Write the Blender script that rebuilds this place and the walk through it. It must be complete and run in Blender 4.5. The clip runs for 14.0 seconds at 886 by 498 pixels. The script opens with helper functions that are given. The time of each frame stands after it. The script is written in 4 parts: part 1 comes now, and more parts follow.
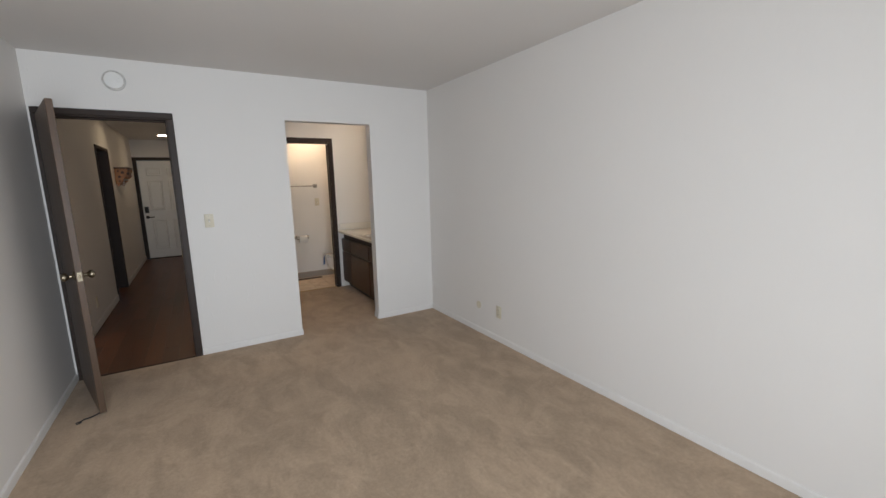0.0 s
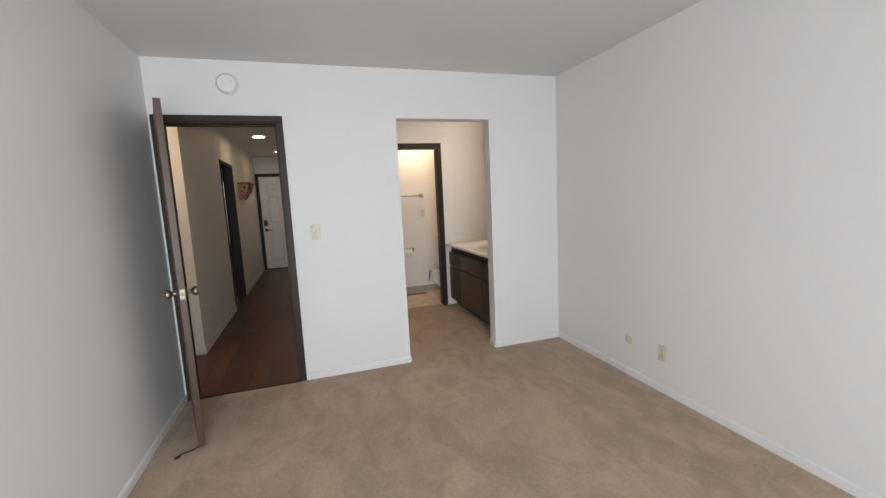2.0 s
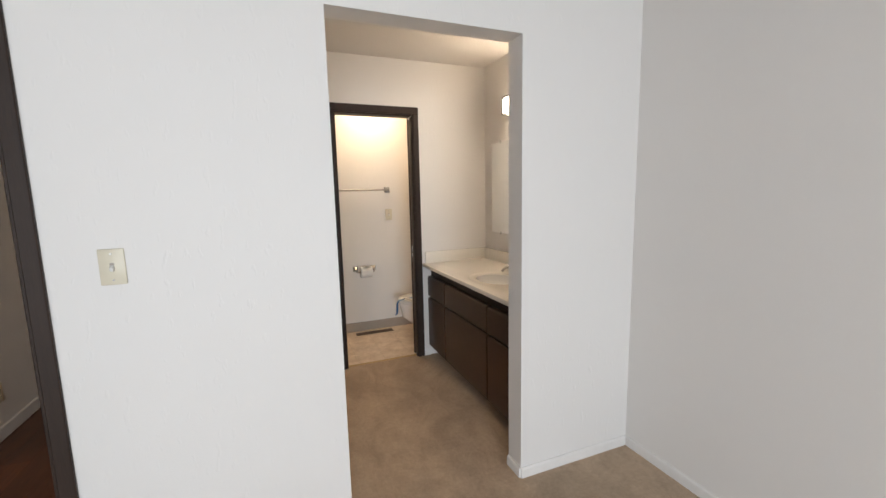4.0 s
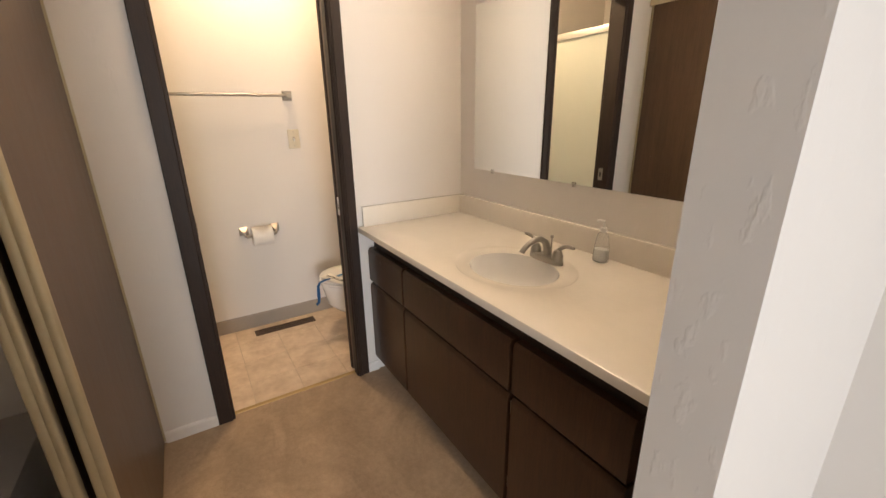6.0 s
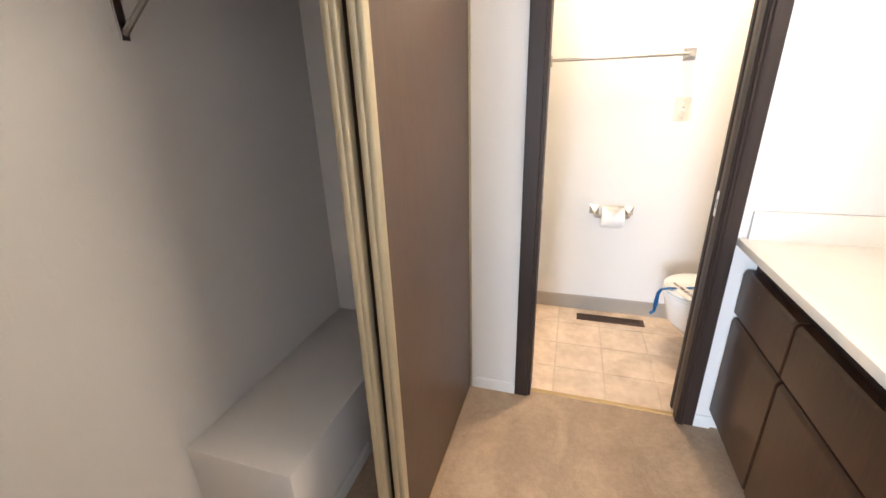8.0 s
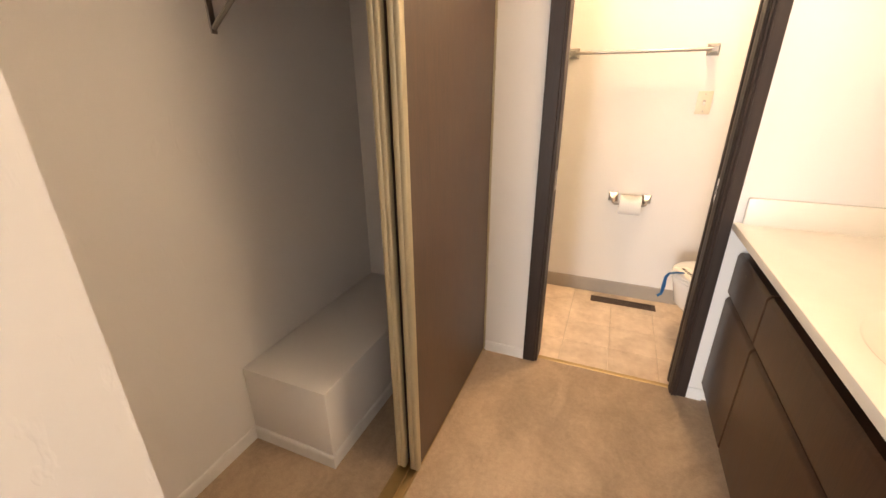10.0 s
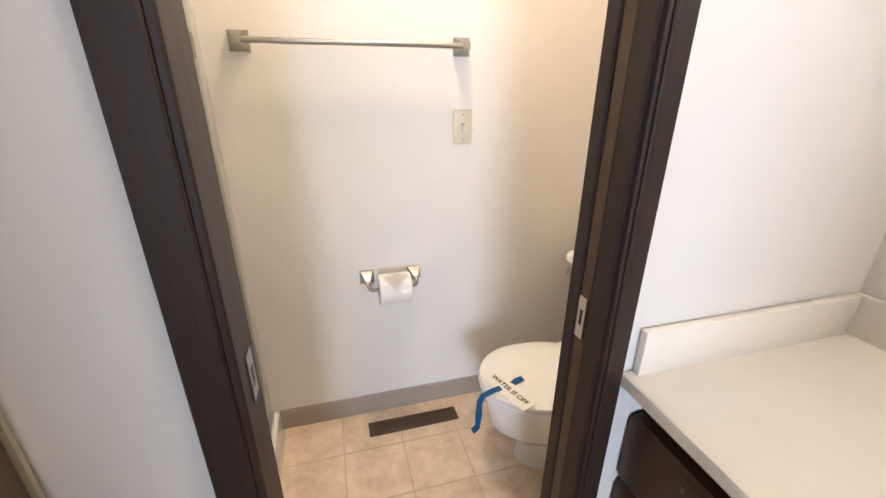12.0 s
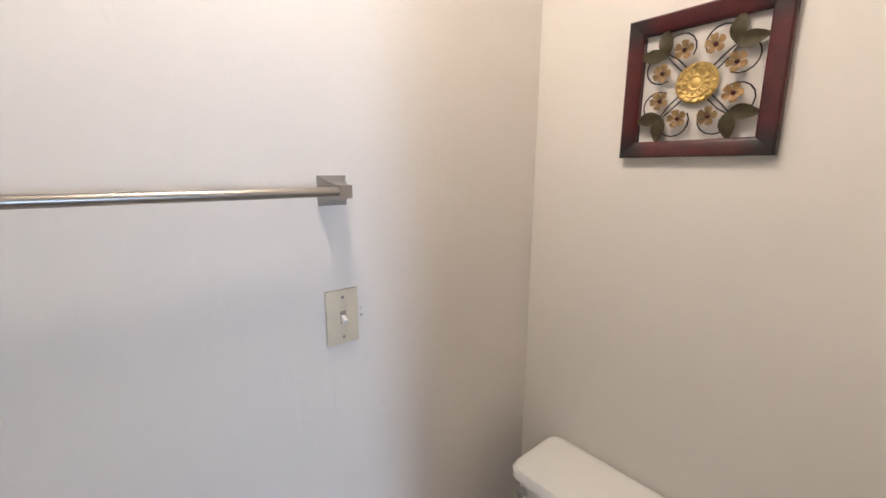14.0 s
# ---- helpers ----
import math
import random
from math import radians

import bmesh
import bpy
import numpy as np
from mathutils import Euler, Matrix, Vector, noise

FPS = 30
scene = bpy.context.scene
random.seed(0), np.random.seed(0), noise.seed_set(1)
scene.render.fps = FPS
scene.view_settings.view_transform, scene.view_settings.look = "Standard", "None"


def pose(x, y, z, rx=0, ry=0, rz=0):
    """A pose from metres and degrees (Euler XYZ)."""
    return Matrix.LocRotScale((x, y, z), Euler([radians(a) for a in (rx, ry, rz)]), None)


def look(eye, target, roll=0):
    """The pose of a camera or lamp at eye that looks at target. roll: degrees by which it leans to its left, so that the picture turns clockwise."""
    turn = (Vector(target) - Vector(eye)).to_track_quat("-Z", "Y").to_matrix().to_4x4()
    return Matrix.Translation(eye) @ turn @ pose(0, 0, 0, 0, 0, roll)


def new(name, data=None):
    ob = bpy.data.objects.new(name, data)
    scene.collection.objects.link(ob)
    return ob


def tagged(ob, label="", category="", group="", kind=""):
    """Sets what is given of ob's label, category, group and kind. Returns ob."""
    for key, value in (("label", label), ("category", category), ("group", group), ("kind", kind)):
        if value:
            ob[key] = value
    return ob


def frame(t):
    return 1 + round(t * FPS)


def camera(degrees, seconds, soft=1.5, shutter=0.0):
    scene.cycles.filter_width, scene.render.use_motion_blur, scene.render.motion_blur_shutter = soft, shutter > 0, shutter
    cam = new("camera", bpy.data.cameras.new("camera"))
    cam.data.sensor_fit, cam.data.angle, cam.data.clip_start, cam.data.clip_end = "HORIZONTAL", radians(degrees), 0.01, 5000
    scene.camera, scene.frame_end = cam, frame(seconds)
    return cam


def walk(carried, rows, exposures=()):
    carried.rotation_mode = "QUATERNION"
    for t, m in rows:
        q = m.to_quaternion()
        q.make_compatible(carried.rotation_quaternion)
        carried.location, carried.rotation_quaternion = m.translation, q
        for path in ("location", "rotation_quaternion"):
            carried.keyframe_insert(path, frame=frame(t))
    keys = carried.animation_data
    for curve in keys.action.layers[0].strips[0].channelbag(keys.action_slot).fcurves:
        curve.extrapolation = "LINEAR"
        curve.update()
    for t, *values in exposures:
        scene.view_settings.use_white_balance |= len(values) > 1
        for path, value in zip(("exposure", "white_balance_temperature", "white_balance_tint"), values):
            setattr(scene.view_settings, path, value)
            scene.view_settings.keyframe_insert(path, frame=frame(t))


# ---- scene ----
cam = camera(95.0, 14.0)
PATH = [
    (0, (-2.266, -4.073, 1.49), (-1.257, -2.379, 1.158), -1.4),
    (0.5, (-2.314, -4.03, 1.488), (-1.654, -2.173, 1.15), -1.5),
    (1, (-2.388, -3.929, 1.473), (-1.816, -2.04, 1.149), -2.3),
    (1.5, (-2.374, -3.712, 1.419), (-1.8, -1.82, 1.123), -2.8),
    (2, (-2.22, -3.353, 1.424), (-1.62, -1.462, 1.169), -2.8),
    (2.5, (-2.13, -2.927, 1.394), (-1.46, -1.055, 1.179), -2.6),
    (3, (-1.982, -2.477, 1.386), (-1.252, -0.624, 1.2), -2.2),
    (3.2, (-1.91, -2.295, 1.402), (-1.186, -0.44, 1.213), -2.1),
    (5.3, (-1.449, -0.564, 1.375), (-0.593, 1.186, 0.922), -0.5),
    (5.5, (-1.393, -0.442, 1.342), (-0.501, 1.283, 0.863), -1.0),
    (6, (-1.259, -0.176, 1.326), (-0.248, 1.433, 0.705), -0.8),
    (6.5, (-1.2, 0.01, 1.287), (-0.103, 1.504, 0.537), -0.9),
    (7, (-1.16, 0.122, 1.265), (-0.254, 1.695, 0.427), -1.2),
    (7.5, (-1.124, 0.187, 1.26), (-0.934, 1.991, 0.417), -1.1),
    (8, (-1.156, 0.112, 1.306), (-1.728, 1.893, 0.597), -1.8),
    (8.2, (-1.13, 0.043, 1.328), (-1.898, 1.787, 0.721), -1.9),
    (10.3, (-1.023, -0.087, 1.295), (-1.52, 1.675, 0.488), -0.3),
    (10.5, (-1.048, 0.002, 1.282), (-1.391, 1.79, 0.454), -0.5),
    (11, (-1.071, 0.35, 1.292), (-1.064, 2.171, 0.467), -0.9),
    (11.5, (-1.1, 0.739, 1.315), (-0.804, 2.555, 0.531), -0.5),
    (12, (-1.103, 1.132, 1.343), (-0.607, 2.918, 0.591), 0.3),
    (12.5, (-1.055, 1.451, 1.362), (-0.327, 3.203, 0.729), 0.6),
    (13, (-1.056, 1.671, 1.423), (-0.069, 3.3, 0.814), 1.1),
    (13.5, (-1.047, 1.795, 1.468), (0.275, 3.226, 1.016), 0.6),
    (14, (-0.985, 1.826, 1.496), (0.277, 3.331, 1.114), 0.3),
]
GAP = [  # the turn towards the closet and back
    (9.2, (-1.09, -0.035, 1.31), (-2.12, 1.555, 0.70), -1.2),
]
EXPOSURES = [(0.0, -0.12, 6550, 10), (1.5, 0.1, 6450, 10), (2.3, 0.34, 6500, 10), (3.0, 0.62, 6550, 10), (3.4, 0.6, 6550, 10), (5.2, 0.1, 7000, 11), (5.5, 0.18, 7300, 12), (6.0, 0.76, 7250, 14), (6.5, 1.2, 7000, 14), (7.0, 1.4, 6250, 10), (7.6, 1.66, 5900, 10), (8.2, 1.86, 5950, 10), (10.3, 1.5, 7900, 17), (10.8, 1.47, 6700, 12), (11.4, 1.4, 5850, 10), (12.0, 1.24, 5750, 10), (12.5, 1.02, 6050, 10), (13.0, 0.95, 5350, 10), (13.5, 0.71, 5150, 10), (14.0, 0.54, 5150, 10)]
walk(cam, [(t, look(eye, target, roll)) for t, eye, target, roll in sorted(PATH + GAP)], EXPOSURES)

# ---------------------------------------------------------------- light
world = bpy.data.worlds.new("sky")
scene.world = world
world.use_nodes = True
wn = world.node_tree
sky = wn.nodes.new("ShaderNodeTexSky")
sky.sky_type, sky.sun_disc = "NISHITA", False
sky.sun_elevation, sky.sun_rotation = radians(48), radians(165)
wn.links.new(sky.outputs[0], wn.nodes["Background"].inputs[0])
wn.nodes["Background"].inputs[1].default_value = 0.1


def area_lamp(name, m, w, h, watts, colour):
    data = bpy.data.lights.new(name, "AREA")
    data.shape, data.size, data.size_y = "RECTANGLE", w, h
    data.energy, data.color = watts, colour
    ob = new(name, data)
    ob.matrix_world = m
    return ob


# daylight coming in through the bedroom window behind the walk, and the far room's window
area_lamp("window_daylight", look((-2.16, -5.27, 1.08), (-2.16, 0, 1.08)), 1.62, 1.95, 80, (0.81, 0.905, 1.0)).data.spread = radians(150)

# ---------------------------------------------------------------- materials


def nodes_of(name):
    m = bpy.data.materials.new(name)
    m.use_nodes = True
    return m, m.node_tree.nodes, m.node_tree.links, m.node_tree.nodes["Principled BSDF"]


def noise_node(n, l, scale, detail=4, stretch=None, rough=0.6, obj=False):
    tc = n.new("ShaderNodeTexCoord")
    t = n.new("ShaderNodeTexNoise")
    t.inputs["Scale"].default_value, t.inputs["Detail"].default_value, t.inputs["Roughness"].default_value = scale, detail, rough
    src = tc.outputs["Object"]
    if not obj:
        geo = n.new("ShaderNodeNewGeometry")
        src = geo.outputs["Position"]
    if stretch:
        mp = n.new("ShaderNodeMapping")
        mp.inputs["Scale"].default_value = stretch
        l.new(src, mp.inputs[0])
        src = mp.outputs[0]
    l.new(src, t.inputs["Vector"])
    return t


def mix(n, l, fac, a, b):
    m = n.new("ShaderNodeMix")
    m.data_type = "RGBA"
    for sock, v in ((m.inputs[0], fac), (m.inputs[6], a), (m.inputs[7], b)):
        if hasattr(v, "is_output"):
            l.new(v, sock)
        elif isinstance(v, (int, float)):
            sock.default_value = v
        else:
            sock.default_value = (*v, 1)
    return m.outputs[2]


def ramp(n, l, src, lo, hi):
    r = n.new("ShaderNodeMapRange")
    r.inputs[1].default_value, r.inputs[2].default_value = lo, hi
    l.new(src, r.inputs[0])
    return r.outputs[0]


def bump(n, l, p, src, strength, distance):
    b = n.new("ShaderNodeBump")
    b.inputs["Strength"].default_value, b.inputs["Distance"].default_value = strength, distance
    l.new(src, b.inputs["Height"])
    if p.inputs["Normal"].is_linked:
        l.new(p.inputs["Normal"].links[0].from_socket, b.inputs["Normal"])
    l.new(b.outputs[0], p.inputs["Normal"])


def plain(name, colour, rough=0.5, metal=0.0, vary=0.12, scale=30, bumps=0.0, bump_scale=200, coat=0.0):
    """Paint, plastic or metal with slight unevenness at two scales."""
    m, n, l, p = nodes_of(name)
    a = noise_node(n, l, scale, 4)
    b = noise_node(n, l, scale * 0.12, 3)
    dark = tuple(c * (1 - vary) for c in colour)
    light = tuple(min(1, c * (1 + vary * 0.6)) for c in colour)
    c1 = mix(n, l, ramp(n, l, a.outputs[0], 0.3, 0.7), dark, light)
    c2 = mix(n, l, ramp(n, l, b.outputs[0], 0.35, 0.65), dark, light)
    l.new(mix(n, l, 0.5, c1, c2), p.inputs["Base Color"])
    p.inputs["Metallic"].default_value = metal
    p.inputs["Coat Weight"].default_value = coat
    r = n.new("ShaderNodeMapRange")
    r.inputs[3].default_value, r.inputs[4].default_value = rough * 0.95, min(1, rough * 1.05)
    l.new(a.outputs[0], r.inputs[0])
    l.new(r.outputs[0], p.inputs["Roughness"])
    if bumps:
        bump(n, l, p, noise_node(n, l, bump_scale, 3).outputs[0], bumps, 0.002)
    return m


def wall_paint(name, colour, texture=0.12):
    """Rolled paint over skip-trowelled plaster: fine orange peel and broad low strokes."""
    m, n, l, p = nodes_of(name)
    big = noise_node(n, l, 1.3, 3)
    fine = noise_node(n, l, 160, 2)
    stroke = noise_node(n, l, 40, 3, (1.0, 1.0, 0.38), 0.5)
    c = mix(n, l, ramp(n, l, big.outputs[0], 0.3, 0.7), tuple(v * 0.97 for v in colour), colour)
    c = mix(n, l, ramp(n, l, fine.outputs[0], 0.35, 0.65), c, tuple(v * 0.985 for v in colour))
    l.new(c, p.inputs["Base Color"])
    p.inputs["Roughness"].default_value = 0.55
    p.inputs["Specular IOR Level"].default_value = 0.3
    bump(n, l, p, ramp(n, l, stroke.outputs[0], 0.60, 0.70), texture, 0.003)
    bump(n, l, p, fine.outputs[0], 0.05, 0.001)
    return m


def shade(colour, k):
    return tuple(min(1, c * k) for c in colour)


def carpet_mat():
    """Cut pile: soft tufts, patches of nap brushed either way, and broad worn areas."""
    m, n, l, p = nodes_of("carpet_pile")
    tuft = noise_node(n, l, 240, 3, rough=0.7)
    clump = noise_node(n, l, 48, 6, rough=0.8)
    nap = noise_node(n, l, 3.1, 7, (1.0, 0.7, 1.0), 0.66)
    nap.inputs["Distortion"].default_value = 0.9
    stroke = noise_node(n, l, 9.0, 5, (1.0, 0.4, 1.0), 0.6)
    stroke.inputs["Distortion"].default_value = 0.7
    worn = noise_node(n, l, 0.8, 3)
    ripple = noise_node(n, l, 26, 2, (0.3, 1.6, 1.0), 0.5)
    base = (0.43, 0.320, 0.224)
    c = mix(n, l, ramp(n, l, tuft.outputs[0], 0.36, 0.64), shade(base, 0.62), shade(base, 1.38))
    c = mix(n, l, 0.45, c, mix(n, l, ramp(n, l, clump.outputs[0], 0.40, 0.60), shade(base, 0.56), shade(base, 1.44)))
    c = mix(n, l, 0.40, c, mix(n, l, ramp(n, l, nap.outputs[0], 0.43, 0.57), shade(base, 0.68), shade(base, 1.36)))
    c = mix(n, l, 0.2, c, mix(n, l, ramp(n, l, stroke.outputs[0], 0.4, 0.6), shade(base, 0.7), shade(base, 1.35)))
    c = mix(n, l, 0.22, c, mix(n, l, ramp(n, l, worn.outputs[0], 0.35, 0.65), shade(base, 0.75), shade(base, 1.3)))
    l.new(c, p.inputs["Base Color"])
    p.inputs["Roughness"].default_value = 0.95
    p.inputs["Specular IOR Level"].default_value = 0.12
    p.inputs["Sheen Weight"].default_value = 0.15
    p.inputs["Sheen Roughness"].default_value = 0.45
    patch = n.new("ShaderNodeMath")
    patch.operation = "MULTIPLY"
    l.new(ramp(n, l, worn.outputs[0], 0.48, 0.6), patch.inputs[0])
    l.new(ripple.outputs[0], patch.inputs[1])
    bump(n, l, p, nap.outputs[0], 0.4, 0.03)
    bump(n, l, p, stroke.outputs[0], 0.35, 0.015)
    bump(n, l, p, patch.outputs[0], 0.3, 0.012)
    bump(n, l, p, clump.outputs[0], 0.35, 0.006)
    bump(n, l, p, tuft.outputs[0], 0.4, 0.003)
    return m


def wood(name, dark, light, rough, stretch, scale=14, pieces=False, gloss=0.0, scuffs=False):
    """Stained wood with long grain along the axis that stretch leaves short."""
    m, n, l, p = nodes_of(name)
    grain = noise_node(n, l, scale, 8, stretch, 0.65)
    pores = noise_node(n, l, scale * 7, 4, stretch, 0.7)
    blotch = noise_node(n, l, 2.3, 3)
    c = mix(n, l, ramp(n, l, grain.outputs[0], 0.32, 0.68), dark, light)
    c = mix(n, l, 0.35, c, mix(n, l, ramp(n, l, pores.outputs[0], 0.35, 0.6), tuple(v * 0.6 for v in dark), light))
    c = mix(n, l, 0.22, c, mix(n, l, ramp(n, l, blotch.outputs[0], 0.35, 0.65), dark, light))
    if scuffs:
        scratch = noise_node(n, l, 16, 6, (1, 1.6, 0.8), 0.78)
        c = mix(n, l, ramp(n, l, scratch.outputs[0], 0.675, 0.76), c, (0.26, 0.19, 0.14))
    if pieces:
        info = n.new("ShaderNodeObjectInfo")
        hsv = n.new("ShaderNodeHueSaturation")
        v = n.new("ShaderNodeMapRange")
        v.inputs[3].default_value, v.inputs[4].default_value = 0.75, 1.25
        l.new(info.outputs["Random"], v.inputs[0])
        l.new(v.outputs[0], hsv.inputs["Value"])
        l.new(c, hsv.inputs["Color"])
        c = hsv.outputs[0]
    l.new(c, p.inputs["Base Color"])
    r = n.new("ShaderNodeMapRange")
    r.inputs[3].default_value, r.inputs[4].default_value = rough * 0.8, rough * 1.2
    l.new(grain.outputs[0], r.inputs[0])
    l.new(r.outputs[0], p.inputs["Roughness"])
    p.inputs["Coat Weight"].default_value = gloss
    p.inputs["Coat Roughness"].default_value = 0.25
    p.inputs["Specular IOR Level"].default_value = 0.35
    bump(n, l, p, pores.outputs[0], 0.12, 0.001)
    return m


def glow(name, colour, strength):
    m, n, l, p = nodes_of(name)
    p.inputs["Base Color"].default_value = (0.8, 0.8, 0.8, 1)
    p.inputs["Emission Color"].default_value = (*colour, 1)
    p.inputs["Emission Strength"].default_value = strength
    return m


def tile_mat():
    m, n, l, p = nodes_of("floor_tile_stone_look")
    cloud = noise_node(n, l, 9, 6, rough=0.6)
    vein = noise_node(n, l, 30, 5)
    c = mix(n, l, ramp(n, l, cloud.outputs[0], 0.35, 0.65), (0.57, 0.43, 0.315), (0.80, 0.66, 0.52))
    c = mix(n, l, 0.3, c, mix(n, l, ramp(n, l, vein.outputs[0], 0.35, 0.65), (0.58, 0.44, 0.33), (0.84, 0.71, 0.57)))
    info = n.new("ShaderNodeObjectInfo")
    hsv = n.new("ShaderNodeHueSaturation")
    v = n.new("ShaderNodeMapRange")
    v.inputs[3].default_value, v.inputs[4].default_value = 0.93, 1.06
    l.new(info.outputs["Random"], v.inputs[0])
    l.new(v.outputs[0], hsv.inputs["Value"])
    l.new(c, hsv.inputs["Color"])
    l.new(hsv.outputs[0], p.inputs["Base Color"])
    p.inputs["Roughness"].default_value = 0.45
    bump(n, l, p, vein.outputs[0], 0.1, 0.001)
    return m


def glass_mat(name, colour, rough, trans=1.0):
    m, n, l, p = nodes_of(name)
    p.inputs["Base Color"].default_value = (*colour, 1)
    p.inputs["Roughness"].default_value = rough
    p.inputs["Transmission Weight"].default_value = trans
    p.inputs["IOR"].default_value = 1.45
    if rough > 0.1:
        bump(n, l, p, noise_node(n, l, 120, 3).outputs[0], 0.2, 0.002)
    return m


WALL = wall_paint("wall_paint_off_white", (0.775, 0.745, 0.715))
WALL_TROWEL = wall_paint("trowelled_wall_paint", (0.775, 0.750, 0.725), 0.21)
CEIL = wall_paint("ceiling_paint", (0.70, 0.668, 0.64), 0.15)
ENTRY_WHITE = plain("white_enamel", (0.84, 0.84, 0.83), 0.4, vary=0.03)
WHITE = plain("white_trim_paint", (0.77, 0.745, 0.72), 0.5, vary=0.05)
CARPET = carpet_mat()
DARK_WOOD = wood("dark_stained_trim_and_gap_shade_wood", (0.019, 0.011, 0.008), (0.040, 0.023, 0.016), 0.52, (1, 1, 0.06), 40)
DOOR_WOOD = wood("brown_door_veneer", (0.062, 0.036, 0.021), (0.120, 0.071, 0.043), 0.42, (1, 1, 0.05), 26, gloss=0.1)
CAB_WOOD = wood("walnut_stained_cabinet_wood", (0.044, 0.020, 0.010), (0.080, 0.039, 0.020), 0.40, (1, 1, 0.06), 30, gloss=0.15, scuffs=True)
PLANK = wood("red_brown_laminate", (0.070, 0.023, 0.011), (0.150, 0.055, 0.026), 0.36, (1, 0.06, 1), 30, True, 0.1)
TILE = tile_mat()
GROUT = plain("pale_grout", (0.60, 0.49, 0.38), 0.9)
GOLD = plain("pale_gold_anodised_metal", (0.55, 0.48, 0.33), 0.48, 0.5, vary=0.1)
BRASS = plain("brass_strip", (0.50, 0.36, 0.18), 0.5, 1.0)
AGED_NICKEL = plain("aged_knob_metal", (0.26, 0.22, 0.16), 0.36, 1.0, vary=0.15, scale=90)
NICKEL = plain("brushed_nickel", (0.38, 0.36, 0.33), 0.34, 1.0, vary=0.03, scale=300)
CHROME = plain("chrome", (0.75, 0.75, 0.75), 0.12, 1.0, vary=0.04)
PORCELAIN = plain("white_porcelain", (0.90, 0.895, 0.885), 0.12, vary=0.03, coat=0.5)
MARBLE = plain("cultured_marble_cream", (0.82, 0.772, 0.695), 0.22, vary=0.06, scale=8, coat=0.3)
IVORY = plain("ivory_plastic", (0.66, 0.60, 0.47), 0.4, vary=0.05)
PLASTIC = plain("white_plastic", (0.80, 0.79, 0.77), 0.4, vary=0.04)
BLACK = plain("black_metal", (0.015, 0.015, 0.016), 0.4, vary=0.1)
BROWN_METAL = plain("dark_brown_register_metal", (0.10, 0.06, 0.04), 0.45, 0.3)
GREY_TRIM = plain("taupe_vinyl_cove_base", (0.36, 0.31, 0.26), 0.5, vary=0.06)
PAPER = plain("white_tissue_paper", (0.84, 0.82, 0.79), 0.9, vary=0.04, bumps=0.3, bump_scale=300)
MIRROR = plain("mirror_silver", (0.86, 0.88, 0.87), 0.01, 1.0, vary=0.0)
MIRROR.node_tree.nodes["Principled BSDF"].inputs["Base Color"].default_value = (0.86, 0.88, 0.87, 1)

# ---------------------------------------------------------------- mesh helpers


def add_box(bm, x0, x1, y0, y1, z0, z1):
    v = [bm.verts.new(p) for p in ((x0, y0, z0), (x1, y0, z0), (x1, y1, z0), (x0, y1, z0), (x0, y0, z1), (x1, y0, z1), (x1, y1, z1), (x0, y1, z1))]
    for f in ((3, 2, 1, 0), (4, 5, 6, 7), (0, 1, 5, 4), (1, 2, 6, 5), (2, 3, 7, 6), (3, 0, 4, 7)):
        bm.faces.new([v[i] for i in f])
    return v


def box(x0, x1, y0, y1, z0, z1, bevel=0.0, seg=2):
    bm = bmesh.new()
    add_box(bm, min(x0, x1), max(x0, x1), min(y0, y1), max(y0, y1), min(z0, z1), max(z0, z1))
    if bevel:
        bmesh.ops.bevel(bm, geom=bm.edges[:], offset=bevel, segments=seg, affect="EDGES", profile=0.5)
    return bm


def boxes(*all_of):
    bm = bmesh.new()
    for b in all_of:
        add_box(bm, *b)
    return bm


def lathe(profile, seg=28, axis="z"):
    """A turned shape from (radius, height) pairs."""
    bm = bmesh.new()
    rings = []
    for r, h in profile:
        ring = []
        for i in range(seg):
            a = 2 * math.pi * i / seg
            q = (r * math.cos(a), r * math.sin(a), h)
            q = q if axis == "z" else (h, q[0], q[1]) if axis == "x" else (q[1], h, q[0])
            ring.append(bm.verts.new(q))
        rings.append(ring)
    for a, b in zip(rings, rings[1:]):
        for i in range(seg):
            bm.faces.new((a[i], a[(i + 1) % seg], b[(i + 1) % seg], b[i]))
    bm.faces.new(rings[0][::-1])
    bm.faces.new(rings[-1])
    return bm


def loft(rings):
    """A closed skin over rings of equally many points, capped at both ends."""
    bm = bmesh.new()
    rows = [[bm.verts.new(q) for q in ring] for ring in rings]
    k = len(rows[0])
    for a, b in zip(rows, rows[1:]):
        for i in range(k):
            bm.faces.new((a[i], a[(i + 1) % k], b[(i + 1) % k], b[i]))
    bm.faces.new(rows[0][::-1])
    bm.faces.new(rows[-1])
    bmesh.ops.recalc_face_normals(bm, faces=bm.faces[:])
    return bm


def tube(points, radius, seg=12, taper=None):
    """A bent round bar through the points."""
    pts = [Vector(q) for q in points]
    rings = []
    up = Vector((0.13, 0.31, 0.94)).normalized()
    for i, q in enumerate(pts):
        d = (pts[min(i + 1, len(pts) - 1)] - pts[max(i - 1, 0)]).normalized()
        s = d.cross(up).normalized()
        u = s.cross(d)
        r = radius * (taper[i] if taper else 1)
        rings.append([q + s * (r * math.cos(2 * math.pi * k / seg)) + u * (r * math.sin(2 * math.pi * k / seg)) for k in range(seg)])
    return loft(rings)


def moved(bm, m):
    bmesh.ops.transform(bm, matrix=m, verts=bm.verts[:])
    return bm


